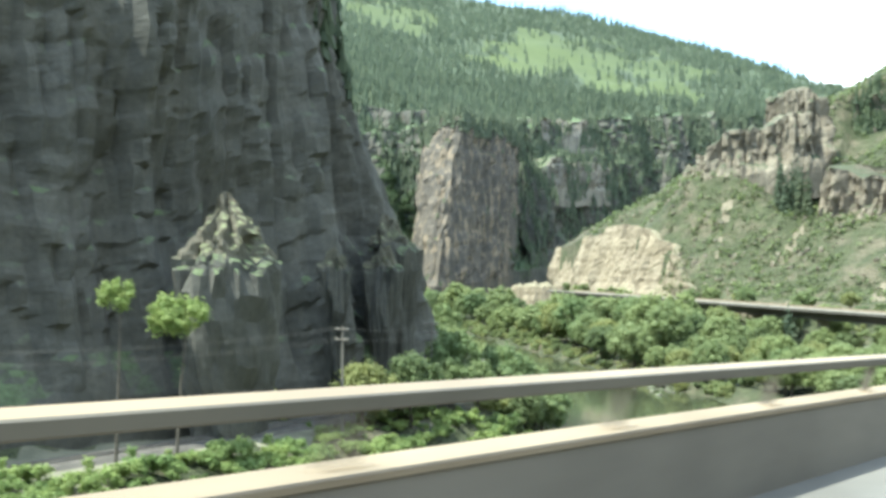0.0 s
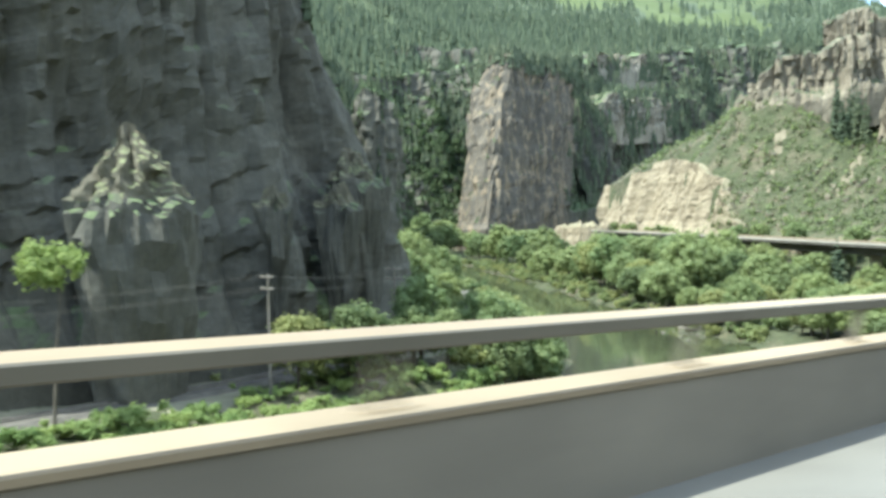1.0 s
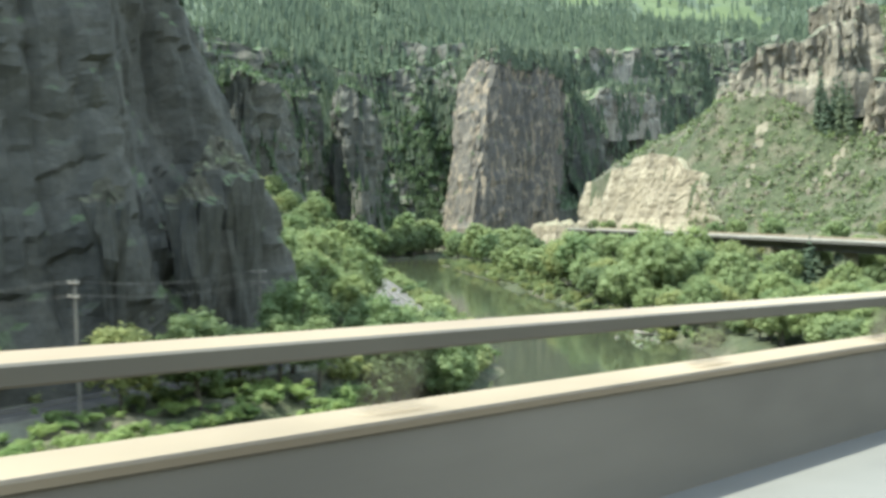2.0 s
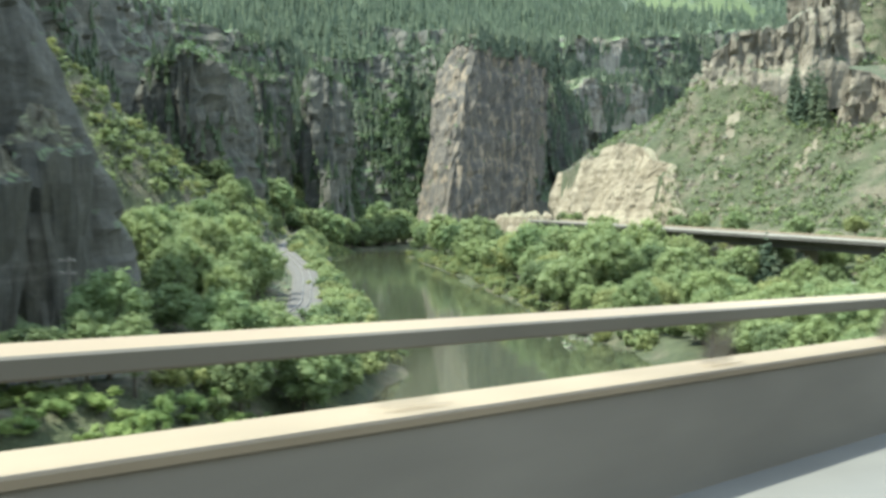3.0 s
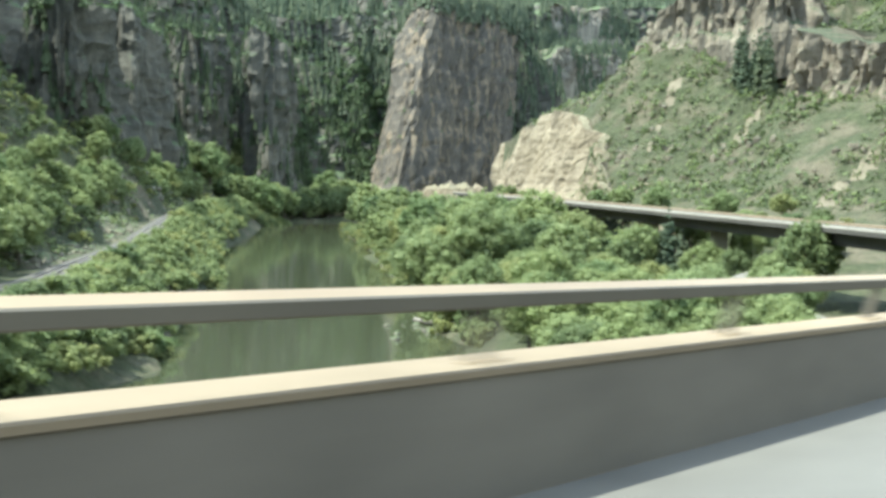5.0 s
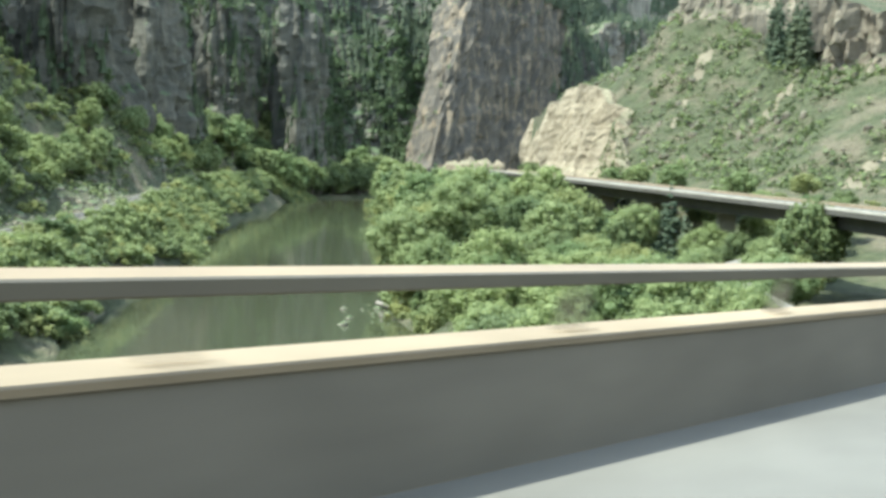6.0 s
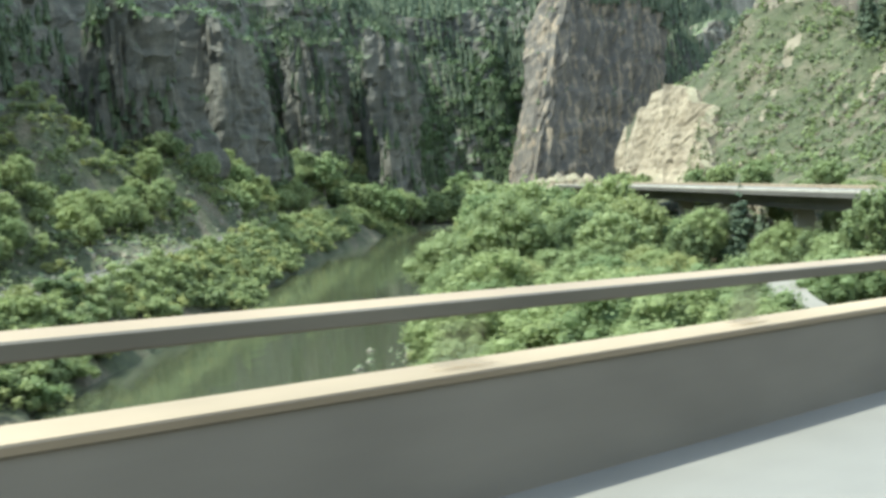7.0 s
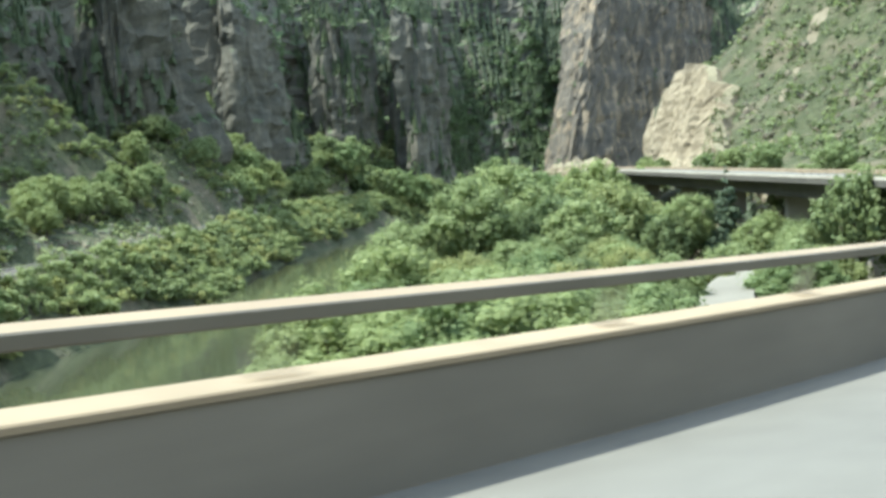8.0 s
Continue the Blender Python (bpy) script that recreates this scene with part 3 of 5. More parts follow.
cliff("rock_apron", [(66, 918, 6, 60), (82, 936, 6, 74), (104, 962, 8, 80), (132, 1000, 10, 86), (156, 1044, 14, 88), (180, 1080, 16, 84)], ROCK, "forested rock apron below the limestone bands", du=2, dv=2, lean=0.2, seed=167, amp=0.7, cap_depth=14, bed=6, grain=0.35)
cliff("outcrop", [(-84, 920, 94, 108), (-66, 902, 94, 112), (-40, 894, 94, 114), (-14, 898, 94, 112), (0, 912, 94, 108)], ROCK, pale, du=2, dv=2, lean=0.2, seed=173, amp=0.7, cap_depth=20, bed=6, grain=0.35)
cut = [(66, 650, -13, -4), (58, 624, -13, 5), (55.5, 602, -13, 8), (62, 562, -13, 13.5), (68.5, 534, -13, 16), (74, 514, -13, 15.5), (81, 488, -13, 7.5), (87, 468, -13, 0), (92, 453, -14, -8), (97, 443, -16, -15)]
cliff("rock_cut", cut, TAN_ROCK, "sunlit tan rock cut face above the highway viaduct", du=0.9, dv=0.9, lean=0.33, seed=40, amp=0.34, cap_depth=5, bed=3, grain=0.4, dive=4.0)
crag = [(*q, t) for q, t in zip(CRAG_FOOT, (43, 46, 47, 52, 56, 57.5, 59, 57, 54))]
cliff("crag", crag, RED_ROCK, "banded red and tan crag on the hilltop", du=0.9, dv=0.9, lean=0.2, seed=55, amp=0.6, flute=1.6, block=2.6, swell=0.45, cap_depth=26, bed=10, grain=0.42, round_top=True)
tower = [(143, 545, 54, 71), (146, 527, 54, 72), (153, 519, 54, 73), (163, 520, 54, 73), (168, 532, 54, 72), (166, 548, 54, 71)]
cliff("rock_tower", tower, RED_ROCK, "square red rock tower standing on the crag", du=0.9, dv=0.9, lean=0.08, seed=61, amp=0.5, flute=1.6, block=2.4, swell=0.3, cap_depth=14, bed=10, grain=0.4, round_top=True)
cliff("outcrop", [(184, 572, 60, 70), (190, 560, 60, 76), (202, 556, 62, 79), (216, 560, 64, 78), (228, 572, 66, 74)], RED_ROCK, "tan rock outcrop on the green slope behind the tower", du=0.9, dv=0.9, lean=0.12, seed=77, amp=0.42, flute=1.6, cap_depth=16, bed=5, grain=0.36)
band = [(*q, t) for q, t in zip(BAND_FOOT, (34, 34.5, 34.7, 35, 33, 33, 34, 35))]
cliff("rock_band", band, RED_ROCK, "fluted red rock band across the green hill", du=0.8, dv=0.8, lean=0.1, seed=70, amp=0.6, flute=1.6, block=2.6, swell=0.45, cap_depth=24, bed=12, grain=0.34)


# ============ foliage ============
rng = np.random.default_rng(11)


def lump_quads():
    """A unit ball of 24 separate quads."""
    out = []
    for axis in range(3):
        for sign in (-1, 1):
            for a in (-1, 0):
                for b in (-1, 0):
                    q = []
                    for da, db in ((0, 0), (1, 0), (1, 1), (0, 1)):
                        p = [0.0, 0.0, 0.0]
                        p[axis], p[(axis + 1) % 3], p[(axis + 2) % 3] = sign, (a + da), (b + db) * sign
                        q.append(p)
                    out.append(q)
    out = np.array(out, float)
    return out / np.linalg.norm(out, axis=2)[:, :, None]


LUMP = lump_quads()


def leaf_cloud(centres, radii, count, size, seed, flat=0.85, core=0.6):
    """Dense inner lumps of foliage, then small four-sided leaf sprays on their outsides."""
    g = np.random.default_rng(seed)
    centres, radii = np.asarray(centres, float), np.asarray(radii, float)
    inner = LUMP[None] * (radii * core)[:, None, None, None] * np.array([1, 1, flat]) * (0.85 + 0.3 * g.random((len(radii), 24, 4, 1))) + centres[:, None, None]
    w = radii ** 2
    pick = g.choice(len(centres), count, p=w / w.sum())
    v = g.normal(size=(count, 3))
    v /= np.linalg.norm(v, axis=1)[:, None]
    r = radii[pick] * (0.6 + 0.62 * g.random(count))
    c = centres[pick] + v * r[:, None] * np.array([1, 1, flat])
    nrm = v * 0.9 + g.normal(size=(count, 3)) * 0.5
    nrm[:, 2] += 0.55
    nrm /= np.linalg.norm(nrm, axis=1)[:, None]
    a = np.cross(nrm, g.normal(size=(count, 3)))
    a /= np.linalg.norm(a, axis=1)[:, None]
    b = np.cross(nrm, a)
    s = size * (0.6 + 0.8 * g.random(count))[:, None]
    k = (0.55 + 0.5 * g.random(count))[:, None]
    q = np.stack([c - a * s, c + b * s * k - nrm * s * 0.25, c + a * s, c - b * s * k - nrm * s * 0.25], 1)
    q = np.concatenate([inner.reshape(-1, 3), q.reshape(-1, 3)])
    return q, np.arange(len(q)).reshape(-1, 4)


def trunk_bm(height, radius, limbs, g):
    bm = bmesh.new()
    def limb(a, b, r0, r1):
        d = Vector(b) - Vector(a)
        res = bmesh.ops.create_cone(bm, cap_ends=True, segments=7, radius1=r0, radius2=r1, depth=d.length)
        bmesh.ops.transform(bm, matrix=Matrix.Translation((Vector(a) + Vector(b)) / 2) @ d.to_track_quat("Z", "Y").to_matrix().to_4x4(), verts=res["verts"])
    mid = Vector((g.normal() * 0.3, g.normal() * 0.3, height * 0.45))
    limb((0, 0, -0.6), mid, radius, radius * 0.7)
    limb(mid, mid + Vector((g.normal() * 0.5, g.normal() * 0.5, height * 0.4)), radius * 0.7, radius * 0.2)
    for _ in range(limbs):
        a = g.random() * 6.28
        s = mid + Vector((0, 0, -height * 0.15 + g.random() * height * 0.2))
        limb(s, s + Vector((math.cos(a) * height * 0.28, math.sin(a) * height * 0.28, height * (0.18 + 0.15 * g.random()))), radius * 0.45, radius * 0.12)
    return bm


def broad_tree(name, label, height, width, material, seed, lumps=36, leaves=2400, leaf=0.225, low_=0.22):
    g = np.random.default_rng(seed)
    root = empty(name)
    part("trunk", trunk_bm(height, 0.03 * height if low_ < 0.5 else 0.012 * height, 6 if low_ < 0.5 else 0, g), BARK, root, "grey-brown bark trunk")
    cs, rs = [], []
    mid, half = height * (0.94 + low_) / 2, height * (0.94 - low_) / 2
    for k in range(lumps):
        up = 1 - 1.75 * (k + 0.5) / lumps
        a, ring = k * 2.4 + g.normal() * 0.35, math.sqrt(1 - up * up)
        out = 0.62 + 0.3 * g.random()
        cs.append((math.cos(a) * ring * width * 0.5 * out, math.sin(a) * ring * width * 0.5 * out, mid + up * half * (0.72 + 0.24 * g.random())))
        rs.append(width * (0.085 + 0.075 * g.random()))
    for up in (-0.3, 0.25):
        cs.append((0, 0, mid + up * half))
        rs.append(min(width * 0.34, half * 0.8))
    v, f = leaf_cloud(cs, rs, leaves, leaf, seed + 1)
    crown = mesh_object("crown", v, f, material, root)
    tagged(root, label, "tree")
    return root


def shrub(name, label, height, width, material, seed, leaves=420, leaf=0.26):
    g = np.random.default_rng(seed)
    cs = [(g.normal() * width * 0.22, g.normal() * width * 0.22, height * (0.2 + 0.5 * g.random())) for _ in range(14)]
    rs = [width * (0.11 + 0.09 * g.random()) for _ in range(14)]
    v, f = leaf_cloud(cs, rs, leaves, leaf, seed + 1)
    v[:, 2] = np.maximum(v[:, 2], -0.2)
    return tagged(mesh_object(name, v, f, material), label, "shrub")


TREES = [
    broad_tree("cottonwood_tree", "round bright green cottonwood tree on the river bank", 11, 10.5, LEAF, 101),
    broad_tree("alder_tree", "tall bright green alder tree on the river bank", 13, 10, LEAF, 202, 40),
    broad_tree("oak_tree", "dense dark green broadleaf tree on the river bank", 9.5, 9, LEAF_DARK, 303, 32),
    broad_tree("willow_tree", "pale grey-green willow tree on the river bank", 9, 9.5, LEAF_PALE, 404, 34),
]
FAR = [
    broad_tree("cottonwood_tree", "round bright green cottonwood tree far down the river", 11, 10.5, LEAF, 121, 30, 700, 0.4),
    broad_tree("alder_tree", "tall bright green alder tree far down the river", 13, 10, LEAF, 222, 30, 700, 0.4),
    broad_tree("oak_tree", "dense dark green broadleaf tree far down the river", 9.5, 9, LEAF_DARK, 323, 28, 640, 0.38),
    broad_tree("willow_tree", "pale grey-green willow tree far down the river", 9, 9.5, LEAF_PALE, 424, 28, 640, 0.38),
]
DENSE = [
    broad_tree("cottonwood_tree", "round bright green cottonwood tree below the highway", 11, 10.5, LEAF, 111, 46, 5200, 0.15),
    broad_tree("alder_tree", "tall bright green alder tree below the highway", 13, 10, LEAF, 212, 50, 5200, 0.15),
    broad_tree("oak_tree", "dense dark green broadleaf tree below the highway", 9.5, 9, LEAF_DARK, 313, 42, 4800, 0.15),
    broad_tree("willow_tree", "pale grey-green willow tree below the highway", 9, 9.5, LEAF_PALE, 414, 44, 5000, 0.145),
]
SLENDER = [broad_tree("slender_tree", "slender bright green tree before the dark cliff", 17, 7.0, LEAF_LIT, 505, 22, 1300, 0.19, 0.7),
           broad_tree("slender_tree", "small bright green tree before the dark cliff", 18, 4.4, LEAF_LIT, 515, 16, 700, 0.19, 0.8)]
SHRUBS = [
    shrub("willow_shrub", "bright green willow shrub at the water's edge", 4.5, 5.5, LEAF, 11),
    shrub("oak_shrub", "dark green scrub oak bush on the bank", 4.0, 5.0, LEAF_DARK, 12),
    shrub("willow_shrub", "pale green willow shrub on the bank", 3.8, 5.0, LEAF_PALE, 13),
]
for o in TREES + SHRUBS + DENSE + FAR:
    o.location = (-300 + 12 * len(o.name), -260, 0)
USED = set()


FAR_SHRUBS = {}


def plant(proto, x, y, z, scale, tall=1.0):
    if proto in TREES and x > 40 and y < 345:
        proto = DENSE[TREES.index(proto)]
    if proto in TREES and y > 430:
        proto = FAR[TREES.index(proto)]
    if proto in SHRUBS and y > 300:
        FAR_SHRUBS.setdefault(proto, []).append((x, y, z - 0.25, scale, scale * tall, rng.random() * 6.28))
        return
    m = pose(x, y, z - 0.25, rng.normal() * 3, rng.normal() * 3, rng.random() * 360) @ Matrix.Diagonal((scale, scale, scale * tall, 1))
    if proto.name not in USED:
        USED.add(proto.name)
        proto.matrix_basis = m
    else:
        copy_thing(proto, Matrix.Identity(4)).matrix_basis = m


def scatter(area, count, gap, protos, weights, smin, smax, ok=None):
    """Plants things inside a polygon where ok(x, y) holds, no nearer than gap to each other."""
    xs, ys = [p[0] for p in area], [p[1] for p in area]
    x, y = rng.uniform(min(xs), max(xs), count * 30), rng.uniform(min(ys), max(ys), count * 30)
    inside = np.zeros(len(x), bool)
    for a, b in zip(area, area[1:] + area[:1]):
        inside ^= ((a[1] > y) != (b[1] > y)) & (x < (b[0] - a[0]) * (y - a[1]) / (b[1] - a[1] + 1e-9) + a[0])
    x, y = x[inside], y[inside]
    if ok is not None:
        k = ok(x, y)
        x, y = x[k], y[k]
    chosen = []
    for i in range(len(x)):
        if len(chosen) >= count:
            break
        if not chosen or np.min((x[chosen] - x[i]) ** 2 + (y[chosen] - y[i]) ** 2) > gap * gap:
            chosen.append(i)
    z = ground_height(x[chosen], y[chosen])
    for i, h in zip(chosen, z):
        k = rng.choice(len(protos), p=np.array(weights) / sum(weights))
        plant(protos[k], x[i], y[i], float(h), rng.uniform(smin, smax), rng.uniform(0.82, 1.2))


def dry(x, y, margin=2.0):
    d, s, hw = side(x, y, RIVER[::3, :2], RIVER[::3, 2])
    return np.abs(d) - hw - 2.6 * fbm(x / 26, y / 26, 0, 3, 71) > margin


def off_track(x, y, margin=6.0):
    d, s, _ = side(x, y, TRACK[::4, :2], TRACK[::4, 2])
    return np.abs(d) > margin


def off_road(x, y):
    d, s, _ = side(x, y, ROADLINE[::12, :2], ROADLINE[::12, 2])
    e, _, _ = side(x, y, [q[:2] for q in LANE])
    return ((d < -3.5) | (d > 17)) & (np.abs(e) > 4.5)


def low(x, y):
    return dry(x, y, 2.5) & off_road(x, y)


def low_open(x, y):
    return low(x, y) & (np.hypot(x - 100, (y - 334) * 0.55) > 12)


def clear_of_deck(x, y):
    d, s, _ = side(x, y, ROADLINE[::12, :2], ROADLINE[::12, 2])
    return (d < -16) | (y < 330)


LANE = [(112, 215, -22.5), (109, 240, -22.4), (106, 262, -22.2), (104, 282, -22.0), (106, 302, -21.8), (114, 322, -21.5)]
# wood on the near bank, below the road and out to the far viaduct
scatter([(66, 282), (98, 250), (114, 290), (106, 345), (90, 392), (68, 452), (46, 512), (34, 560), (6, 640), (-14, 700), (-10, 640), (20, 505), (32, 450), (38, 405), (50, 335)], 62, 7.4, TREES, [5, 4, 3, 4], 0.85, 1.5, lambda x, y: low(x, y) & clear_of_deck(x, y) & (y > 335))
scatter([(60, 282), (98, 250), (114, 290), (106, 345), (44, 345), (50, 335)], 40, 6.6, TREES, [4, 2, 1, 8], 0.62, 0.98, low_open)
scatter([(98, 250), (114, 290), (108, 345), (92, 392), (70, 452), (48, 512), (20, 505), (50, 400), (80, 300)], 110, 4.6, TREES + SHRUBS, [3, 2, 3, 3, 3, 3, 3], 0.6, 0.95, low_open)
scatter([(70, 240), (98, 205), (104, 248), (72, 280)], 34, 5.0, TREES, [4, 3, 2, 2], 0.7, 1.0, low)
scatter([(58, 278), (72, 282), (56, 330), (42, 405), (36, 455), (24, 505), (0, 612), (-34, 716), (-42, 712), (-8, 610), (14, 505), (28, 450), (34, 400), (46, 325)], 210, 2.2, SHRUBS, [4, 3, 4], 0.55, 1.0, lambda x, y: dry(x, y, 0.0) & (fbm(x / 12, y / 12, 0, 2, 77) > -0.45))
# wood below the railway and on the far bank
scatter([(-70, 95), (-20, 140), (14, 190), (24, 250), (12, 295), (-4, 345), (-18, 330), (-2, 250), (-10, 190), (-40, 150)], 90, 4.4, TREES + SHRUBS, [4, 3, 2, 2, 3, 2, 3], 0.6, 1.05, lambda x, y: dry(x, y, 1.0) & off_track(x, y, 5) & (y < 232) & (y > 158))
# bushes along the water below the track
scatter([(10, 245), (-8, 340), (-24, 400), (-46, 500), (-64, 600), (-74, 690), (-46, 690), (-30, 560), (-14, 480), (3, 400), (12, 340), (24, 270)], 760, 1.7, SHRUBS, [6, 3, 3], 0.65, 1.15, lambda x, y: dry(x, y, -3.0) & (side(x, y, TRACK[::4, :2])[0] > 4.0))
scatter([(-30, 440), (-40, 480), (-52, 560), (-63, 640), (-68, 690), (-44, 690), (-38, 640), (-34, 560), (-18, 470), (-10, 440)], 240, 1.8, SHRUBS, [6, 3, 2], 0.8, 1.3, lambda x, y: dry(x, y, -4.0) & (side(x, y, TRACK[::4, :2])[0] > 3.4))
# below and behind the far viaduct
scatter([(120, 318), (106, 358), (90, 406), (68, 464), (50, 515), (56, 590), (84, 455), (114, 404), (140, 372)], 80, 3.6, TREES + SHRUBS, [2, 1, 3, 2, 3, 4, 3], 0.5, 0.8, lambda x, y: (side(x, y, ROADLINE[::12, :2])[0] > 13) | (side(x, y, ROADLINE[::12, :2])[0] < -3))
# slope between the track and the wall
scatter([(-12, 228), (-2, 260), (-20, 340), (-36, 400), (-52, 480), (-66, 560), (-84, 680), (-96, 680), (-80, 560), (-68, 470), (-72, 400), (-60, 320), (-34, 262)], 170, 3.2, SHRUBS, [5, 4, 3], 0.5, 0.95, lambda x, y: off_track(x, y, 6))
scatter([(-12, 228), (-2, 260), (-20, 340), (-36, 400), (-52, 480), (-66, 560), (-84, 680), (-96, 680), (-80, 560), (-68, 470), (-72, 400), (-60, 320), (-34, 262)], 115, 3.8, TREES[:3], [3, 2, 1], 0.55, 0.9, lambda x, y: (side(x, y, TRACK[::4, :2])[0] < -9) & (side(x, y, TRACK[::4, :2])[0] > -24))
for ax, ay, az_, bx, by, bz, steep in TALUS:
    scatter([(ax - 4, ay - 16), (bx + 4, by - 14), (bx + 4, by + 12), (ax - 4, ay + 16)], 95, 2.0, SHRUBS, [4, 4, 4], 0.4, 0.85, lambda x, y: off_track(x, y, 8) & (side(x, y, [w[:2] for w in WALL])[0] > 1))
# grove where the track leaves the dark cliff
scatter([(-8, 224), (0, 218), (3, 250), (-2, 285), (-14, 302), (-24, 264)], 30, 3.4, TREES, [4, 3, 2, 2], 0.6, 0.95, lambda x, y: off_track(x, y, 7))
# trees close under the edge of the far viaduct
scatter([(116, 322), (100, 352), (84, 402), (64, 458), (42, 516), (34, 508), (52, 455), (74, 396), (90, 345), (108, 314)], 50, 4.6, TREES, [3, 1, 3, 4], 0.72, 1.05, low_open)
# thick bushes on the bank below the track, before the river bends away
scatter([(8, 215), (20, 225), (20, 262), (12, 300), (2, 300), (12, 250)], 70, 2.4, SHRUBS, [5, 4, 2], 0.75, 1.15, lambda x, y: dry(x, y, -1.0) & (side(x, y, TRACK[::4, :2])[0] > 4.5))
# fresh bushes along the gravel beside the track
FRESH = shrub("willow_shrub", "fresh light green willow shrub on the gravel bank", 4.0, 5.0, LEAF_LIT, 17, 520, 0.22)
scatter([(-60, 70), (-14, 96), (16, 140), (24, 196), (14, 196), (-8, 150), (-34, 122), (-66, 96)], 170, 2.2, [FRESH], [1], 0.45, 1.0, lambda x, y: dry(x, y, 0.5) & (side(x, y, TRACK[::4, :2])[0] > 5))
scatter([(-72, 86), (-44, 112), (-20, 144), (-4, 176), (12, 176), (2, 140), (-20, 112), (-50, 76)], 110, 2.3, [FRESH], [1], 0.25, 0.7, lambda x, y: (side(x, y, TRACK[::4, :2])[0] > 5.5) & (side(x, y, TRACK[::4, :2])[0] < 14))
# wood at the foot of the far wall
scatter([(-54, 500), (-64, 570), (-76, 660), (-62, 700), (-100, 708), (-108, 650), (-92, 560), (-78, 505)], 60, 5.0, TREES, [4, 3, 3, 1], 0.75, 1.1, lambda x, y: off_track(x, y, 7))
# tall round trees where the river bends out of sight
scatter([(-78, 630), (-58, 640), (-52, 690), (-40, 722), (-14, 748), (-24, 775), (-74, 770), (-100, 712)], 60, 6.0, TREES, [4, 3, 4, 1], 1.2, 1.7, lambda x, y: dry(x, y, 0.5) & off_track(x, y, 5))
# far end of the river
scatter([(-60, 690), (-20, 760), (-10, 700), (0, 640), (30, 700), (30, 770), (-50, 780), (-92, 715)], 90, 4.5, TREES + SHRUBS, [3, 2, 3, 1, 3, 3, 1], 0.8, 1.15, lambda x, y: dry(x, y, 1.0))


def join_far_shrubs():
    for proto, rows in FAR_SHRUBS.items():
        quads = np.array([v.co[:] for v in proto.data.vertices]).reshape(-1, 4, 3)
        base = np.concatenate([quads[:336], quads[336::2]]).reshape(-1, 3)
        parts = []
        for x, y, z, sc, tall, turn in rows:
            c, s_ = math.cos(turn), math.sin(turn)
            parts.append(np.stack([x + sc * (c * base[:, 0] - s_ * base[:, 1]), y + sc * (s_ * base[:, 0] + c * base[:, 1]), z + tall * base[:, 2]], -1))
        v = np.concatenate(parts)
        ob = mesh_object("bank_shrubs", v, np.arange(len(v)).reshape(-1, 4), proto.data.materials[0])
        tagged(ob, "green shrubs along the far river bank", "shrubs", kind="stuff")


join_far_shrubs()


def conifers(name, label, places, heights, seed, material=NEEDLES):
    """Many small conifers as one sheet of ragged tiers."""
    g = np.random.default_rng(seed)
    n = len(places)
    P, Hh = np.asarray(places), np.asarray(heights)
    verts, faces = [], []
    base = 0
    tiers = ((0.06, 0.155, 0.5), (0.32, 0.12, 0.74), (0.56, 0.085, 1.0))
    for lo, rad, hi in tiers:
        k = 5
        ang = g.random((n, 1)) * 6.28 + np.arange(k) * 2 * np.pi / k
        r = rad * Hh[:, None] * (0.65 + 0.6 * g.random((n, k)))
        ring = np.stack([P[:, :1] + np.cos(ang) * r, P[:, 1:2] + np.sin(ang) * r, P[:, 2:3] + Hh[:, None] * (lo + 0.05 * g.normal(size=(n, k)))], -1)
        tip = P + np.stack([np.zeros(n), np.zeros(n), Hh * hi], -1)
        v = np.concatenate([ring, tip[:, None]], 1).reshape(-1, 3)
        idx = base + np.arange(n)[:, None, None] * (k + 1)
        a = np.arange(k)
        tri = np.stack([a, (a + 1) % k, np.full(k, k)], -1)[None] + idx
        verts.append(v)
        faces.append(tri.reshape(-1, 3))
        base += n * (k + 1)
    ob = mesh_object(name, np.concatenate(verts), np.concatenate(faces), material)
    return tagged(ob, label, "conifers", kind="stuff")


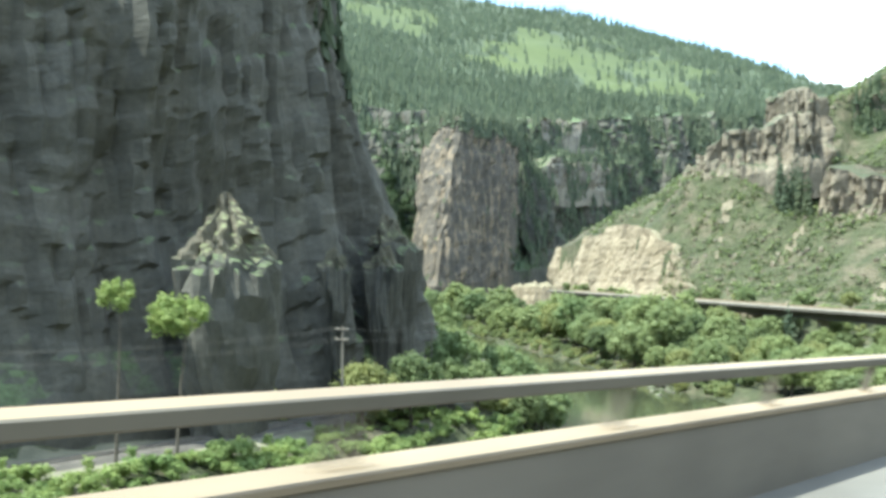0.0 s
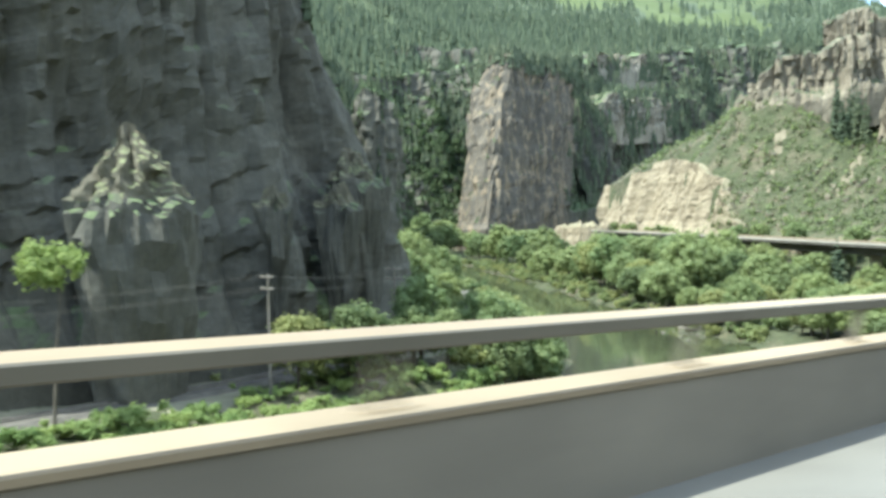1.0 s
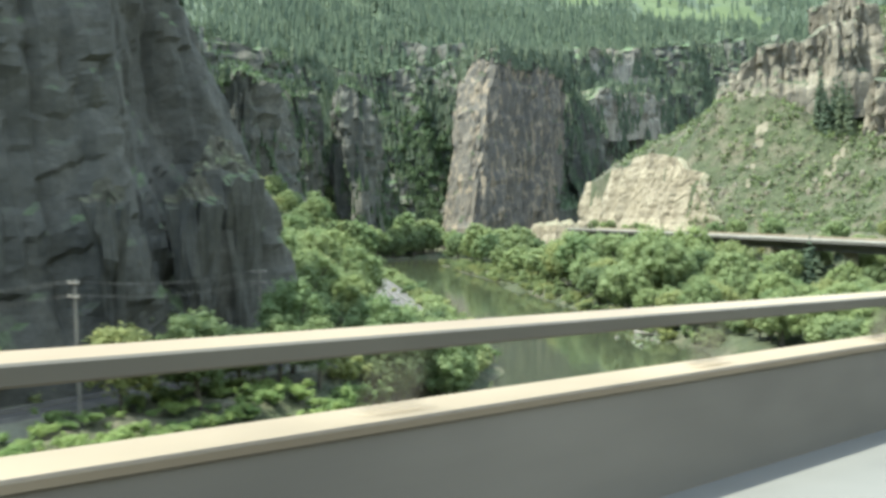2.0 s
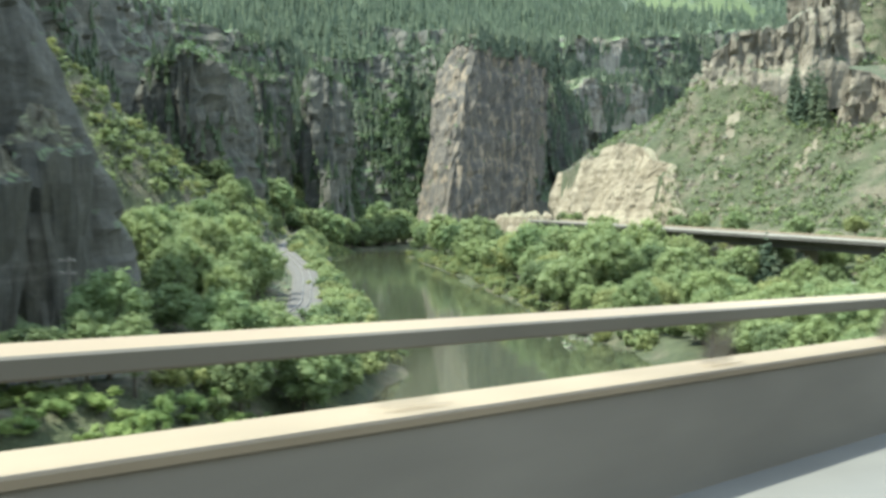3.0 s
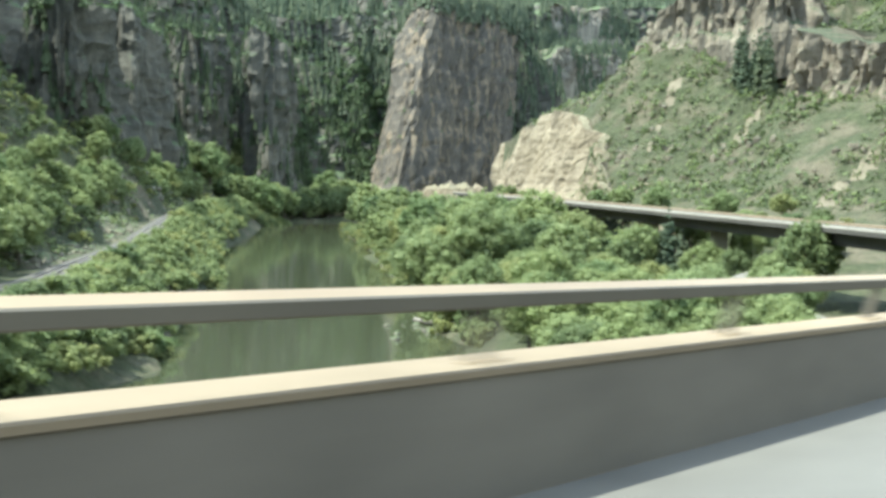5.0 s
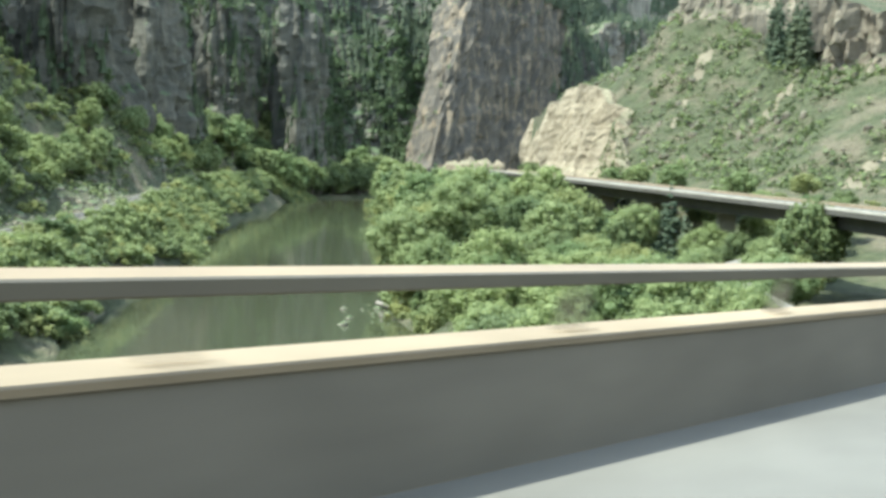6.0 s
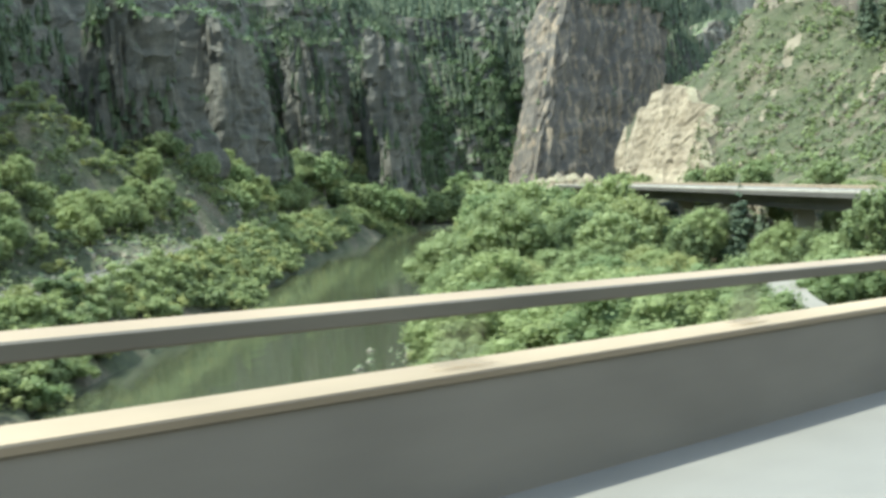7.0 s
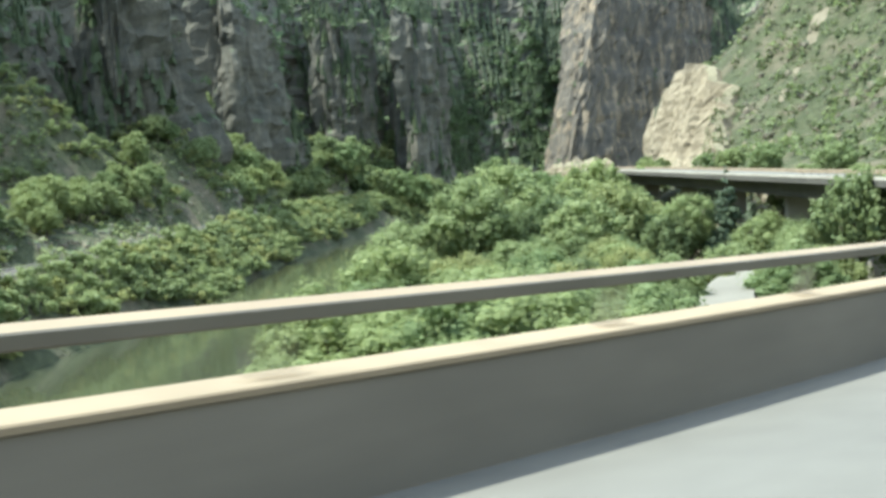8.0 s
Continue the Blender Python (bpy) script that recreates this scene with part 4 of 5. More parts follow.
def wall_forest():
    g = np.random.default_rng(5)
    spots = []
    for name, X, Y, Z in FACES:
        if name not in ("canyon_cliff", "outcrop", "rock_buttress", "near_cliff", "rock_apron"):
            continue
        n, m = X.shape
        many = {"canyon_cliff": 30000, "outcrop": 500, "rock_buttress": 1500, "near_cliff": 9000, "rock_apron": 2600}[name]
        i, j = g.integers(1, n, many), g.integers(3, m - 1, many)
        x, y, z = X[i, j], Y[i, j], Z[i, j]
        green = fbm(x / 45 + y / 45, z / 60, 0, 3, 33) + 0.35 * (j / m) + 0.25 * (y > 880)
        slope = (Z[i, j] - Z[i, j - 1]) / (0.05 + np.hypot(X[i, j] - X[i, j - 1], Y[i, j] - Y[i, j - 1]))
        keep = ((green > 0.0) & (y > 380) & (slope < 2.4)) | ((y > 742) & (y < 850) & (x > -80) & (x < -22))
        if name == "outcrop":
            keep = green > 0.35
        if name == "rock_apron":
            keep = green > 0.0
        if name == "rock_buttress":
            keep = (green > 0.15) & (slope < 2.2)
        if name == "near_cliff":
            keep = (z > 24) & (y > 190) & (y < 320) & (green > -0.1)
        spots.append(np.stack([x, y, z - 0.8], -1)[keep][:160 if name == "near_cliff" else 5200])
    p = np.concatenate(spots)
    # trees farther off take the paler needles, haze put into their colour
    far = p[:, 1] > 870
    conifers("conifers_on_cliff", "dark conifers clinging to the canyon ledges", p[~far], g.uniform(5, 11, (~far).sum()), 6, SHADED_NEEDLES)
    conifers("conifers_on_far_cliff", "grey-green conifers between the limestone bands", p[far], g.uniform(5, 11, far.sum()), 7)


wall_forest()


def rim_forest():
    """Conifers crowding the upper wall at the head of the canyon."""
    g = np.random.default_rng(45)
    X, Y, Z = CANYON[:3]
    n, m = X.shape
    i, j = g.integers(1, n, 40000), g.integers(int(m * 0.4), m - 1, 40000)
    x, y, z = X[i, j], Y[i, j], Z[i, j]
    keep = (y > 740) & (x > -110) & (x < 320) & (fbm((x + y) / 24, z / 20, 0, 3, 46) + 0.9 * (j / m - 0.75) > -0.05)
    p = np.stack([x, y, z - 0.8], -1)[keep][:4200]
    for name, X, Y, Z in FACES:
        if name == "rock_pillar":
            n, m = X.shape
            i, j = g.integers(1, n, 700), g.integers(m - 9, m - 2, 700)
            p = np.concatenate([p, np.stack([X[i, j], Y[i, j], Z[i, j] - 0.8], -1)])
    conifers("conifers_on_rim", "dark conifers on the forested canyon rim", p, g.uniform(6, 13, len(p)), 47)


rim_forest()


def leafy_stuff(name, label, places, radii, per, material, seed, leaf=0.33):
    g = np.random.default_rng(seed)
    cs = np.repeat(np.asarray(places), per, 0)
    rr = np.repeat(np.asarray(radii), per)
    v = g.normal(size=(len(cs), 3))
    v /= np.linalg.norm(v, axis=1)[:, None]
    c = cs + v * rr[:, None] * (0.5 + 0.5 * g.random((len(cs), 1)))
    nrm = v + g.normal(size=v.shape) * 0.4 + np.array([0, 0, 0.6])
    a = np.cross(nrm, g.normal(size=v.shape))
    a /= np.linalg.norm(a, axis=1)[:, None]
    b = np.cross(nrm / np.linalg.norm(nrm, axis=1)[:, None], a)
    s_ = (rr * leaf * (0.7 + 0.6 * g.random(len(rr))))[:, None]
    q = np.stack([c - a * s_, c + b * s_ * 0.8, c + a * s_, c - b * s_ * 0.8], 1).reshape(-1, 3)
    return tagged(mesh_object(name, q, np.arange(len(q)).reshape(-1, 4), material), label, "brush", kind="stuff")


def wall_brush():
    g = np.random.default_rng(25)
    spots = []
    for name, X, Y, Z in FACES:
        if name not in ("canyon_cliff", "rock_buttress", "rock_pillar"):
            continue
        n, m = X.shape
        many = {"canyon_cliff": 26000, "rock_buttress": 2600, "rock_pillar": 2200}[name]
        i, j = g.integers(1, n, many), g.integers(3, m - 2, many)
        flat = np.hypot(X[i, j + 1] - X[i, j - 1], Y[i, j + 1] - Y[i, j - 1]) / (0.1 + np.abs(Z[i, j + 1] - Z[i, j - 1]))
        x, y, z = X[i, j], Y[i, j], Z[i, j]
        keep = (y > 240) & ((flat > 0.8) | (fbm((x + y) / 26, z / 45, 0, 3, 91) > (0.36 if name == "canyon_cliff" else 0.6)))
        if name == "rock_pillar":
            keep &= flat > 0.72
        spots.append(np.stack([x, y, z], -1)[keep][:8000])
    p = np.concatenate(spots)
    leafy_stuff("brush_on_cliff", "green brush growing on the canyon ledges", p, 0.6 + 1.9 * g.random(len(p)), 13, LEAF_BRUSH, 26, 0.27)


wall_brush()


def gully_trees():
    """Broadleaf crowns crowding the green gully beside the tall pillar."""
    g = np.random.default_rng(35)
    X, Y, Z = CANYON[:3]
    n, m = X.shape
    i, j = g.integers(1, n, 30000), g.integers(3, m - 2, 30000)
    x, y, z = X[i, j], Y[i, j], Z[i, j]
    keep = (y > 742) & (y < 860) & (x > -78) & (x < -6) & (z < 74) & (fbm((x + y) / 30, z / 30, 0, 3, 92) > -0.15)
    p = np.stack([x, y, z + 0.6], -1)[keep][:900]
    leafy_stuff("gully_trees", "green broadleaf trees crowding a steep gully", p, 1.4 + 2.0 * g.random(len(p)), 60, LEAF_BRUSH, 36, 0.2)


gully_trees()
g = np.random.default_rng(8)
px, py = g.uniform(-420, 900, 42000), g.uniform(700, 2000, 42000)
wd, _, _ = side(px, py, [w[:2] for w in WALL])
keep = (wd < -6) & ((meadow(px, py) < 0.5) | (g.random(len(px)) < 0.12)) & (np.abs(np.arctan2(px, py) - 0.12) < 0.5) & (fbm(px / 90, py / 90, 0, 3, 3) > -0.75)
px, py = px[keep][:14000], py[keep][:14000]
nx_, ny_ = g.uniform(-170, 330, 9000), g.uniform(760, 1230, 9000)
keep = (side(nx_, ny_, [w[:2] for w in WALL])[0] < -20) & (fbm(nx_ / 60, ny_ / 60, 0, 3, 4) > -0.6)
px, py = np.concatenate([px, nx_[keep][:4500]]), np.concatenate([py, ny_[keep][:4500]])
conifers("conifer_forest", "dark conifer forest on the mountain slope", np.stack([px, py, ground_height(px, py) - 0.5], -1), g.uniform(8, 17, len(px)), 9)
# dark firs on the hill beside the crag
def fir_tree(x, y, height, seed, label, group="", spread=1.0):
    tree = empty("fir_tree", pose(x, y, float(ground_height(np.array([x * 1.0]), np.array([y * 1.0]))[0]) - 0.4))
    g = np.random.default_rng(seed)
    cs, rs = [], []
    for f in np.linspace(0.12, 0.97, 14):
        for k in range(4 if f < 0.75 else 1):
            reach = spread * height * 0.075 * (1.02 - f) * (0.7 + 0.6 * g.random())
            a = g.random() * 6.28
            cs.append((math.cos(a) * reach, math.sin(a) * reach, height * (f + 0.02 * g.normal())))
            rs.append(spread * height * 0.052 * (1.1 - f) + 0.25)
    v, f = leaf_cloud(cs, rs, 1100, 0.38, seed + 10, 0.6)
    mesh_object("crown", v, f, NEEDLES, tree)
    bm = bmesh.new()
    bmesh.ops.create_cone(bm, cap_ends=True, segments=7, radius1=0.3, radius2=0.06, depth=height * 0.9)
    bmesh.ops.translate(bm, vec=(0, 0, height * 0.45), verts=bm.verts)
    part("trunk", bm, BARK, tree)
    tagged(tree, label, "tree", group)


firs = ((134, 476), (137, 480), (133, 482), (139, 472), (135, 487), (138, 476), (140, 484), (137, 468), (140, 490), (136, 492), (139, 464), (142, 488), (144, 494))
for k, (x_, y_) in enumerate(firs):
    fir_tree(x_, y_, 17 + 8 * np.random.default_rng(60 + k).random(), 60 + k, "tall dark fir tree beside the red crag", "firs by the crag")
fir_tree(99.5, 352.0, 16.0, 91, "dark blue-green spruce standing before the far viaduct", spread=2.0)
fir_tree(103.0, 357.0, 11.0, 92, "dark blue-green spruce standing before the far viaduct", spread=1.7)


def hill_scrub():
    g = np.random.default_rng(14)
    x, y = g.uniform(50, 300, 40000), g.uniform(330, 660, 40000)
    hd, _, face = side(x, y, HILL, HILL_FACE)
    hd = -hd
    thick = fbm(x / 16, y / 16, 0, 4, 15) + 0.7 * g.random(len(x))
    keep = (hd > 3 + face * 0.4) & (hd < 190) & (thick > 0.15)
    x, y = x[keep], y[keep]
    z = ground_height(x, y)
    r = 0.5 + 1.75 * g.random(len(x)) ** 2.2
    p = np.stack([x, y, z + r * 0.3], -1)
    half = g.random(len(x)) < 0.55
    leafy_stuff("sage_scrub", "grey-green sage scrub on the hill", p[half][:7000], r[half][:7000], 9, LEAF_SAGE, 15)
    leafy_stuff("oak_scrub", "darker green oak scrub on the hill", p[~half][:6000], r[~half][:6000] * 1.1, 10, LEAF_DARK, 16)


hill_scrub()


def cut_edge_scrub():
    """Brush that closes over the end of the rock cut."""
    g = np.random.default_rng(63)
    name, X, Y, Z = [q for q in FACES if q[0] == "rock_cut"][0]
    n, m = X.shape
    i, j = g.integers(int(n * 0.8), n, 420), g.integers(int(m * 0.35), m, 420)
    p = np.stack([X[i, j] + 0.5, Y[i, j], Z[i, j] + 0.2], -1)
    leafy_stuff("cut_scrub", "green scrub growing over the end of the rock cut", p, 0.5 + 1.1 * g.random(420), 12, LEAF_SAGE, 64)


cut_edge_scrub()


def talus_scrub():
    g = np.random.default_rng(54)
    x, y = g.uniform(-100, 0, 26000), g.uniform(235, 640, 26000)
    keep = (side(x, y, TRACK[::4, :2])[0] < -7) & (side(x, y, [w[:2] for w in WALL])[0] > 0.5) & (fbm(x / 12, y / 12, 0, 4, 55) + 0.6 * g.random(len(x)) > 0.1)
    x, y = x[keep][:6000], y[keep][:6000]
    r = 0.5 + 1.2 * g.random(len(x)) ** 2
    p = np.stack([x, y, ground_height(x, y) + r * 0.3], -1)
    leafy_stuff("talus_brush", "sunlit green brush on the talus slopes", p[::2], r[::2], 9, LEAF, 56)
    leafy_stuff("talus_scrub", "darker scrub on the talus slopes", p[1::2], r[1::2], 9, LEAF_SAGE, 57)


talus_scrub()


# ============ highway viaduct ============
near = ROADLINE[(ROADLINE[:, 1] < 300)]
start = int(np.argmin(np.abs(near[:, 1] + 60)))
LINE = ROADLINE[start:]


def strip(name, profile, material, label, category, line=None):
    v, f = sweep(LINE if line is None else line, profile)
    return tagged(mesh_object(name, v, f, material), label, category, kind="structure")


strip("road", [(0.42, 0), (-11.5, 0), (-11.5, -0.25), (0.42, -0.25)], ROAD, "pale worn concrete highway deck", "road")
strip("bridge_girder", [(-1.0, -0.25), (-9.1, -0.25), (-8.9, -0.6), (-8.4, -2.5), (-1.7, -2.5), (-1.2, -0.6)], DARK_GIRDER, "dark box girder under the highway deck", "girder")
wall = strip("parapet", [(0.38, 0.003), (0.41, 0.25), (0.465, 0.660), (0.45, 0.668), (0.45, 0.703), (0.462, 0.715), (0.765, 0.743), (0.785, 0.731), (0.785, 0.4), (0.755, 0.385), (0.755, -0.3), (0.38, -0.25)], CONCRETE, "tan concrete bridge parapet with a road-side face coloured darker for shade", "parapet")
wall.data.materials.append(SHADED_FACE)
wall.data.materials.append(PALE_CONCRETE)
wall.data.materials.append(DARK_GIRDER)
# road-side faces: shade in the colour; outer face: pale band above, dark below
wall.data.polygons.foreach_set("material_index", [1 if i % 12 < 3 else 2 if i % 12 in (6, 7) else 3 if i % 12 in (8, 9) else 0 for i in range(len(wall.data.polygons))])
strip("parapet_outer", [(-11.5, 0.003), (-11.5, 0.5), (-11.55, 0.52), (-11.9, 0.52), (-11.95, -0.6), (-11.5, -0.25)][::-1], CONCRETE, "tan concrete bridge parapet on the hill side", "parapet")
joint_bm = box_bm((0.02, 0.006, 0.6), (0, 0, 0.3), 0.001)
joint = part("joint", joint_bm, BALLAST, wall, "dark sealed joint")
for n_, s_ in enumerate(range(3, 330, 6)):
    t_ = LINE[s_ + 1] - LINE[s_]
    ang_ = math.degrees(math.atan2(t_[1], t_[0]))
    m_ = pose(LINE[s_][0] - math.sin(radians(ang_)) * 0.384, LINE[s_][1] + math.cos(radians(ang_)) * 0.384, LINE[s_][2] + 0.006, -8, 0, ang_)
    q_ = joint if n_ == 0 else joint.copy()
    if n_:
        scene.collection.objects.link(q_)
    q_.matrix_basis = m_
RAILLINE = LINE[LINE[:, 1] < 330]
rail = empty("bridge_rail")
tagged(rail, "tan painted steel rail on short posts above the parapet", "railing")
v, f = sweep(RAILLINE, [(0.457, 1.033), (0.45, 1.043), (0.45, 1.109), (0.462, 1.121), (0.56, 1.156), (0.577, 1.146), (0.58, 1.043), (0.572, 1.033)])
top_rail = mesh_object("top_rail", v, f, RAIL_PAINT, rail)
top_rail.data.materials.append(RAIL_SHADE)
# road side and underside take the shade-darkened paint, the top stays bright
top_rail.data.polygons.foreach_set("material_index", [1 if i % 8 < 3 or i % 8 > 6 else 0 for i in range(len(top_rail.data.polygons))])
post_bm = box_bm((0.035, 0.09, 0.368), (0, 0, 0.159), 0.008)
bmesh.ops.transform(post_bm, matrix=Matrix(((1, 0, 0, 0), (0, 1, -0.34, 0), (0, 0, 1, 0), (0, 0, 0, 1))), verts=post_bm.verts)
# posts share the shade-darkened paint
post = part("post", post_bm, RAIL_SHADE, rail)
flange = part("base_plate", box_bm((0.16, 0.2, 0.02), (0, 0.0, 0.008), 0.004), RAIL_PAINT, post)
spots = np.arange(2, len(RAILLINE) - 2, 3.2)
for n_, s_ in enumerate(spots):
    i_, f_ = int(s_), s_ - int(s_)
    a_ = RAILLINE[i_] * (1 - f_) + RAILLINE[i_ + 1] * f_
    t_ = RAILLINE[i_ + 1] - RAILLINE[i_]
    ang_ = math.degrees(math.atan2(t_[1], t_[0]))
    nx, ny = -math.sin(radians(ang_)), math.cos(radians(ang_))
    m_ = pose(a_[0] + nx * 0.64, a_[1] + ny * 0.64, a_[2] + 0.720, 0, 0, ang_)
    if n_ == 0:
        post.matrix_basis = m_
    else:
        q_ = post.copy()
        scene.collection.objects.link(q_)
        q_.matrix_basis = m_
        w_ = flange.copy()
        scene.collection.objects.link(w_)
        w_.parent = q_

# piers
for s_ in range(20, len(LINE) - 6, 34):
    a_ = LINE[s_]
    t_ = LINE[s_ + 1] - LINE[s_]
    t_ /= np.linalg.norm(t_)
    c_ = (a_[0] + t_[1] * 5.7, a_[1] - t_[0] * 5.7)
    h_ = float(ground_height(np.array([c_[0]]), np.array([c_[1]]))[0])
    top_ = a_[2] - 2.5
    if top_ - h_ < 0.8:
        continue
    pier = empty("bridge_pier", pose(c_[0], c_[1], h_ - 0.8, 0, 0, math.degrees(math.atan2(t_[1], t_[0]))))
    part("column", box_bm((1.6, 3.2, top_ - h_ + 0.3), (0, 0, (top_ - h_ + 0.3) / 2), 0.15), GIRDER, pier)
    part("pier_cap", box_bm((1.8, 6.0, 0.6), (0, 0, top_ - h_ + 0.5), 0.1), GIRDER, pier)
    tagged(pier, "tall concrete pier under the highway viaduct", "pier", "viaduct piers")

# ============ railway on the far bank ============
tr = TRACK[:, :3]
v, f = sweep(tr, [(3.2, -0.4), (2.4, 0.05), (-2.4, 0.05), (-3.2, -0.4)])
tagged(mesh_object("track_bed", v, f, BALLAST), "grey ballast bed of the riverside railway", "track bed", kind="structure")
track = empty("railway_track")
for off in (0.72, -0.72):
    v, f = sweep(tr, [(off - 0.05, 0.09), (off + 0.05, 0.09), (off + 0.05, 0.28), (off - 0.05, 0.28)])
    mesh_object("rail", v, f, STEEL, track)
tagged(track, "two steel rails on the ballast bed", "railway")

# ============ ledges on the near cliff ============
def spur(apex, out, drop, flare, reach, foot, seed):
    """A terraced rock spur against a cliff: a rough half cone down to drop, then a steep face to its foot."""
    ox, oy = out
    g0 = math.atan2(oy, ox)
    hs = np.concatenate([np.linspace(0, drop, 22), np.linspace(drop, apex[2] - foot, 10)[1:]])
    th = np.linspace(-1.9, 1.9, 46)
    Hh, T = np.meshgrid(hs, th, indexing="ij")
    n1 = fbm(np.cos(T) * 3, np.sin(T) * 3, Hh / 4, 4, seed)
    stepped = np.floor(Hh / 1.6 + n1) * 1.6 * 0.7 + Hh * 0.3
    r = 0.5 + np.minimum(stepped, drop) * flare - np.clip(Hh - drop, 0, 25) * 0.13 + n1 * 0.9 * smooth(0, 3, Hh)
    r = np.maximum(r, 0.3)
    x = apex[0] + np.cos(g0 + T) * r * reach
    y = apex[1] + np.sin(g0 + T) * r * reach
    x, y = x - oy * np.sin(T) * r * (1 - reach), y + ox * np.sin(T) * r * (1 - reach)
    z = apex[2] - Hh + fbm(x / 1.5, y / 1.5, 0, 3, seed + 5) * 0.5
    n, m = x.shape
    i, j = np.meshgrid(np.arange(n - 1), np.arange(m - 1), indexing="ij")
    q = np.stack([i * m + j, (i + 1) * m + j, (i + 1) * m + j + 1, i * m + j + 1], -1).reshape(-1, 4)
    ob = mesh_object("rock_spur", np.stack([x, y, z], -1).reshape(-1, 3), q, LIT_LEDGE_ROCK)
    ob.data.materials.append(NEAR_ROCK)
    # upper rows keep the sunlit colour, lower rows take the shaded cliff rock
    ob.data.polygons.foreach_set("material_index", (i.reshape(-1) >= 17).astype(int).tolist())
    return tagged(ob, "rock spur with ledges coloured as sunlit against the dark cliff", "rock", kind="structure")


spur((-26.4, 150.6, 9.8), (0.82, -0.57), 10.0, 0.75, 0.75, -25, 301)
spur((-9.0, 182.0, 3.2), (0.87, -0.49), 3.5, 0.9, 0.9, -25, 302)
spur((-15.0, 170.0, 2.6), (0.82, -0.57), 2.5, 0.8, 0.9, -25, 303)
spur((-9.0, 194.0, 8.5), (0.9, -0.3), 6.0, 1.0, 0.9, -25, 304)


# ============ utility poles ============
def utility_pole(x, y, top, turn):
    base = float(ground_height(np.array([x]), np.array([y]))[0])
    height = top - base + 0.6
    pole = empty("utility_pole", pose(x, y, base - 0.6, 0, 0, turn))
    bm = bmesh.new()
    bmesh.ops.create_cone(bm, cap_ends=True, segments=10, radius1=0.17, radius2=0.11, depth=height)
    bmesh.ops.translate(bm, vec=(0, 0, height / 2), verts=bm.verts)
    part("pole", bm, WOOD, pole)
    for dz in (0.35, 1.65):
        arm = part("crossarm", box_bm((2.6, 0.12, 0.14), (0, 0.16, height - dz), 0.015), WOOD, pole)
        for k in (-1.15, -0.7, 0.7, 1.15):
            ins = bmesh.new()
            bmesh.ops.create_cone(ins, cap_ends=True, segments=8, radius1=0.05, radius2=0.03, depth=0.18)
            bmesh.ops.translate(ins, vec=(k, 0.16, height - dz + 0.16), verts=ins.verts)
            part("insulator", ins, PALE_CONCRETE, arm, "pale insulator")
    return tagged(pole, "grey wooden utility pole with two crossarms beside the railway", "utility pole", "poles along the railway")


poles = [(-47.0, 114.0, -7.2, 40), (-12.5, 153.0, -7.0, 45), (-1.6, 182.5, -7.9, 60)]
for x_, y_, z_, t_ in poles:
    utility_pole(x_, y_, z_, t_ + 90)
for a_, b_ in zip(poles, poles[1:]):
    for dz in (0.15, 1.45):
        for k in (-1.15, 1.15):
            sag = []
            for q in np.linspace(0, 1, 13):
                t_ = radians(a_[3] * (1 - q) + b_[3] * q + 90)
                sag.append((a_[0] * (1 - q) + b_[0] * q + math.cos(t_) * k, a_[1] * (1 - q) + b_[1] * q + math.sin(t_) * k, a_[2] * (1 - q) + b_[2] * q - dz - 3.2 * q * (1 - q)))
            v, f = sweep(sag, [(-0.009, -0.009), (0.009, -0.009), (0, 0.009)])
            tagged(mesh_object("power_line", v, f, WOOD), "thin wire strung between the utility poles", "wire", "wires along the railway")

# ============ concrete path below the highway ============
lane = catmull(LANE, 1.5)
v, f = sweep(lane, [(2.6, -0.9), (2.4, 0.0), (-2.4, 0.0), (-2.6, -0.9)])
tagged(mesh_object("path", v, f, PATH_CONCRETE), "pale concrete path below the highway", "path", kind="structure")

# ============ tan rock at the end of the far viaduct ============
knob = [(28, 556, -24, -13), (32, 544, -24, -11), (40, 534, -24, -11), (49, 533, -24, -12), (56, 540, -24, -13)]
cliff("rock_knob", knob, TAN_ROCK, "pale tan rock knob at the end of the far viaduct", du=0.9, dv=0.9, lean=0.25, seed=88, amp=0.25, cap_depth=12, bed=4, grain=0.35, round_top=True)

# ============ tall trees before the far viaduct ============
for proto, x_, y_, h_, w_ in ((TREES[2], 116.8, 303, 1.65, 1.25), (DENSE[1], 94.0, 352, 0.98, 0.85), (DENSE[0], 105.5, 340, 0.88, 0.95), (DENSE[2], 110.5, 334, 0.95, 1.0)):
    tall = copy_thing(proto, Matrix.Identity(4))
    tall.matrix_basis = pose(x_, y_, float(ground_height(np.array([x_ * 1.0]), np.array([y_ * 1.0]))[0]) - 0.3, 0, 0, 40) @ Matrix.Diagonal((w_, w_, h_, 1))
    tagged(tall, "leafy tree standing close before the far viaduct", "tree")

# ============ loose rock and driftwood ============
def rocks(name, label, places, sizes, material, seed):
    """Many angular stones as one sheet."""
    g = np.random.default_rng(seed)
    bm = bmesh.new()
    bmesh.ops.create_icosphere(bm, subdivisions=1, radius=1)
    base = np.array([v.co[:] for v in bm.verts])
    tri = np.array([[v.index for v in f.verts] for f in bm.faces])
    bm.free()
    verts, faces = [], []
    for k, (p, r) in enumerate(zip(places, sizes)):
        verts.append(np.asarray(p) + base * r * g.uniform(0.6, 1.3, 3) * g.uniform(0.8, 1.15, (len(base), 1)))
        faces.append(tri + k * len(base))
    return tagged(mesh_object(name, np.concatenate(verts), np.concatenate(faces), material), label, "rocks", kind="stuff")


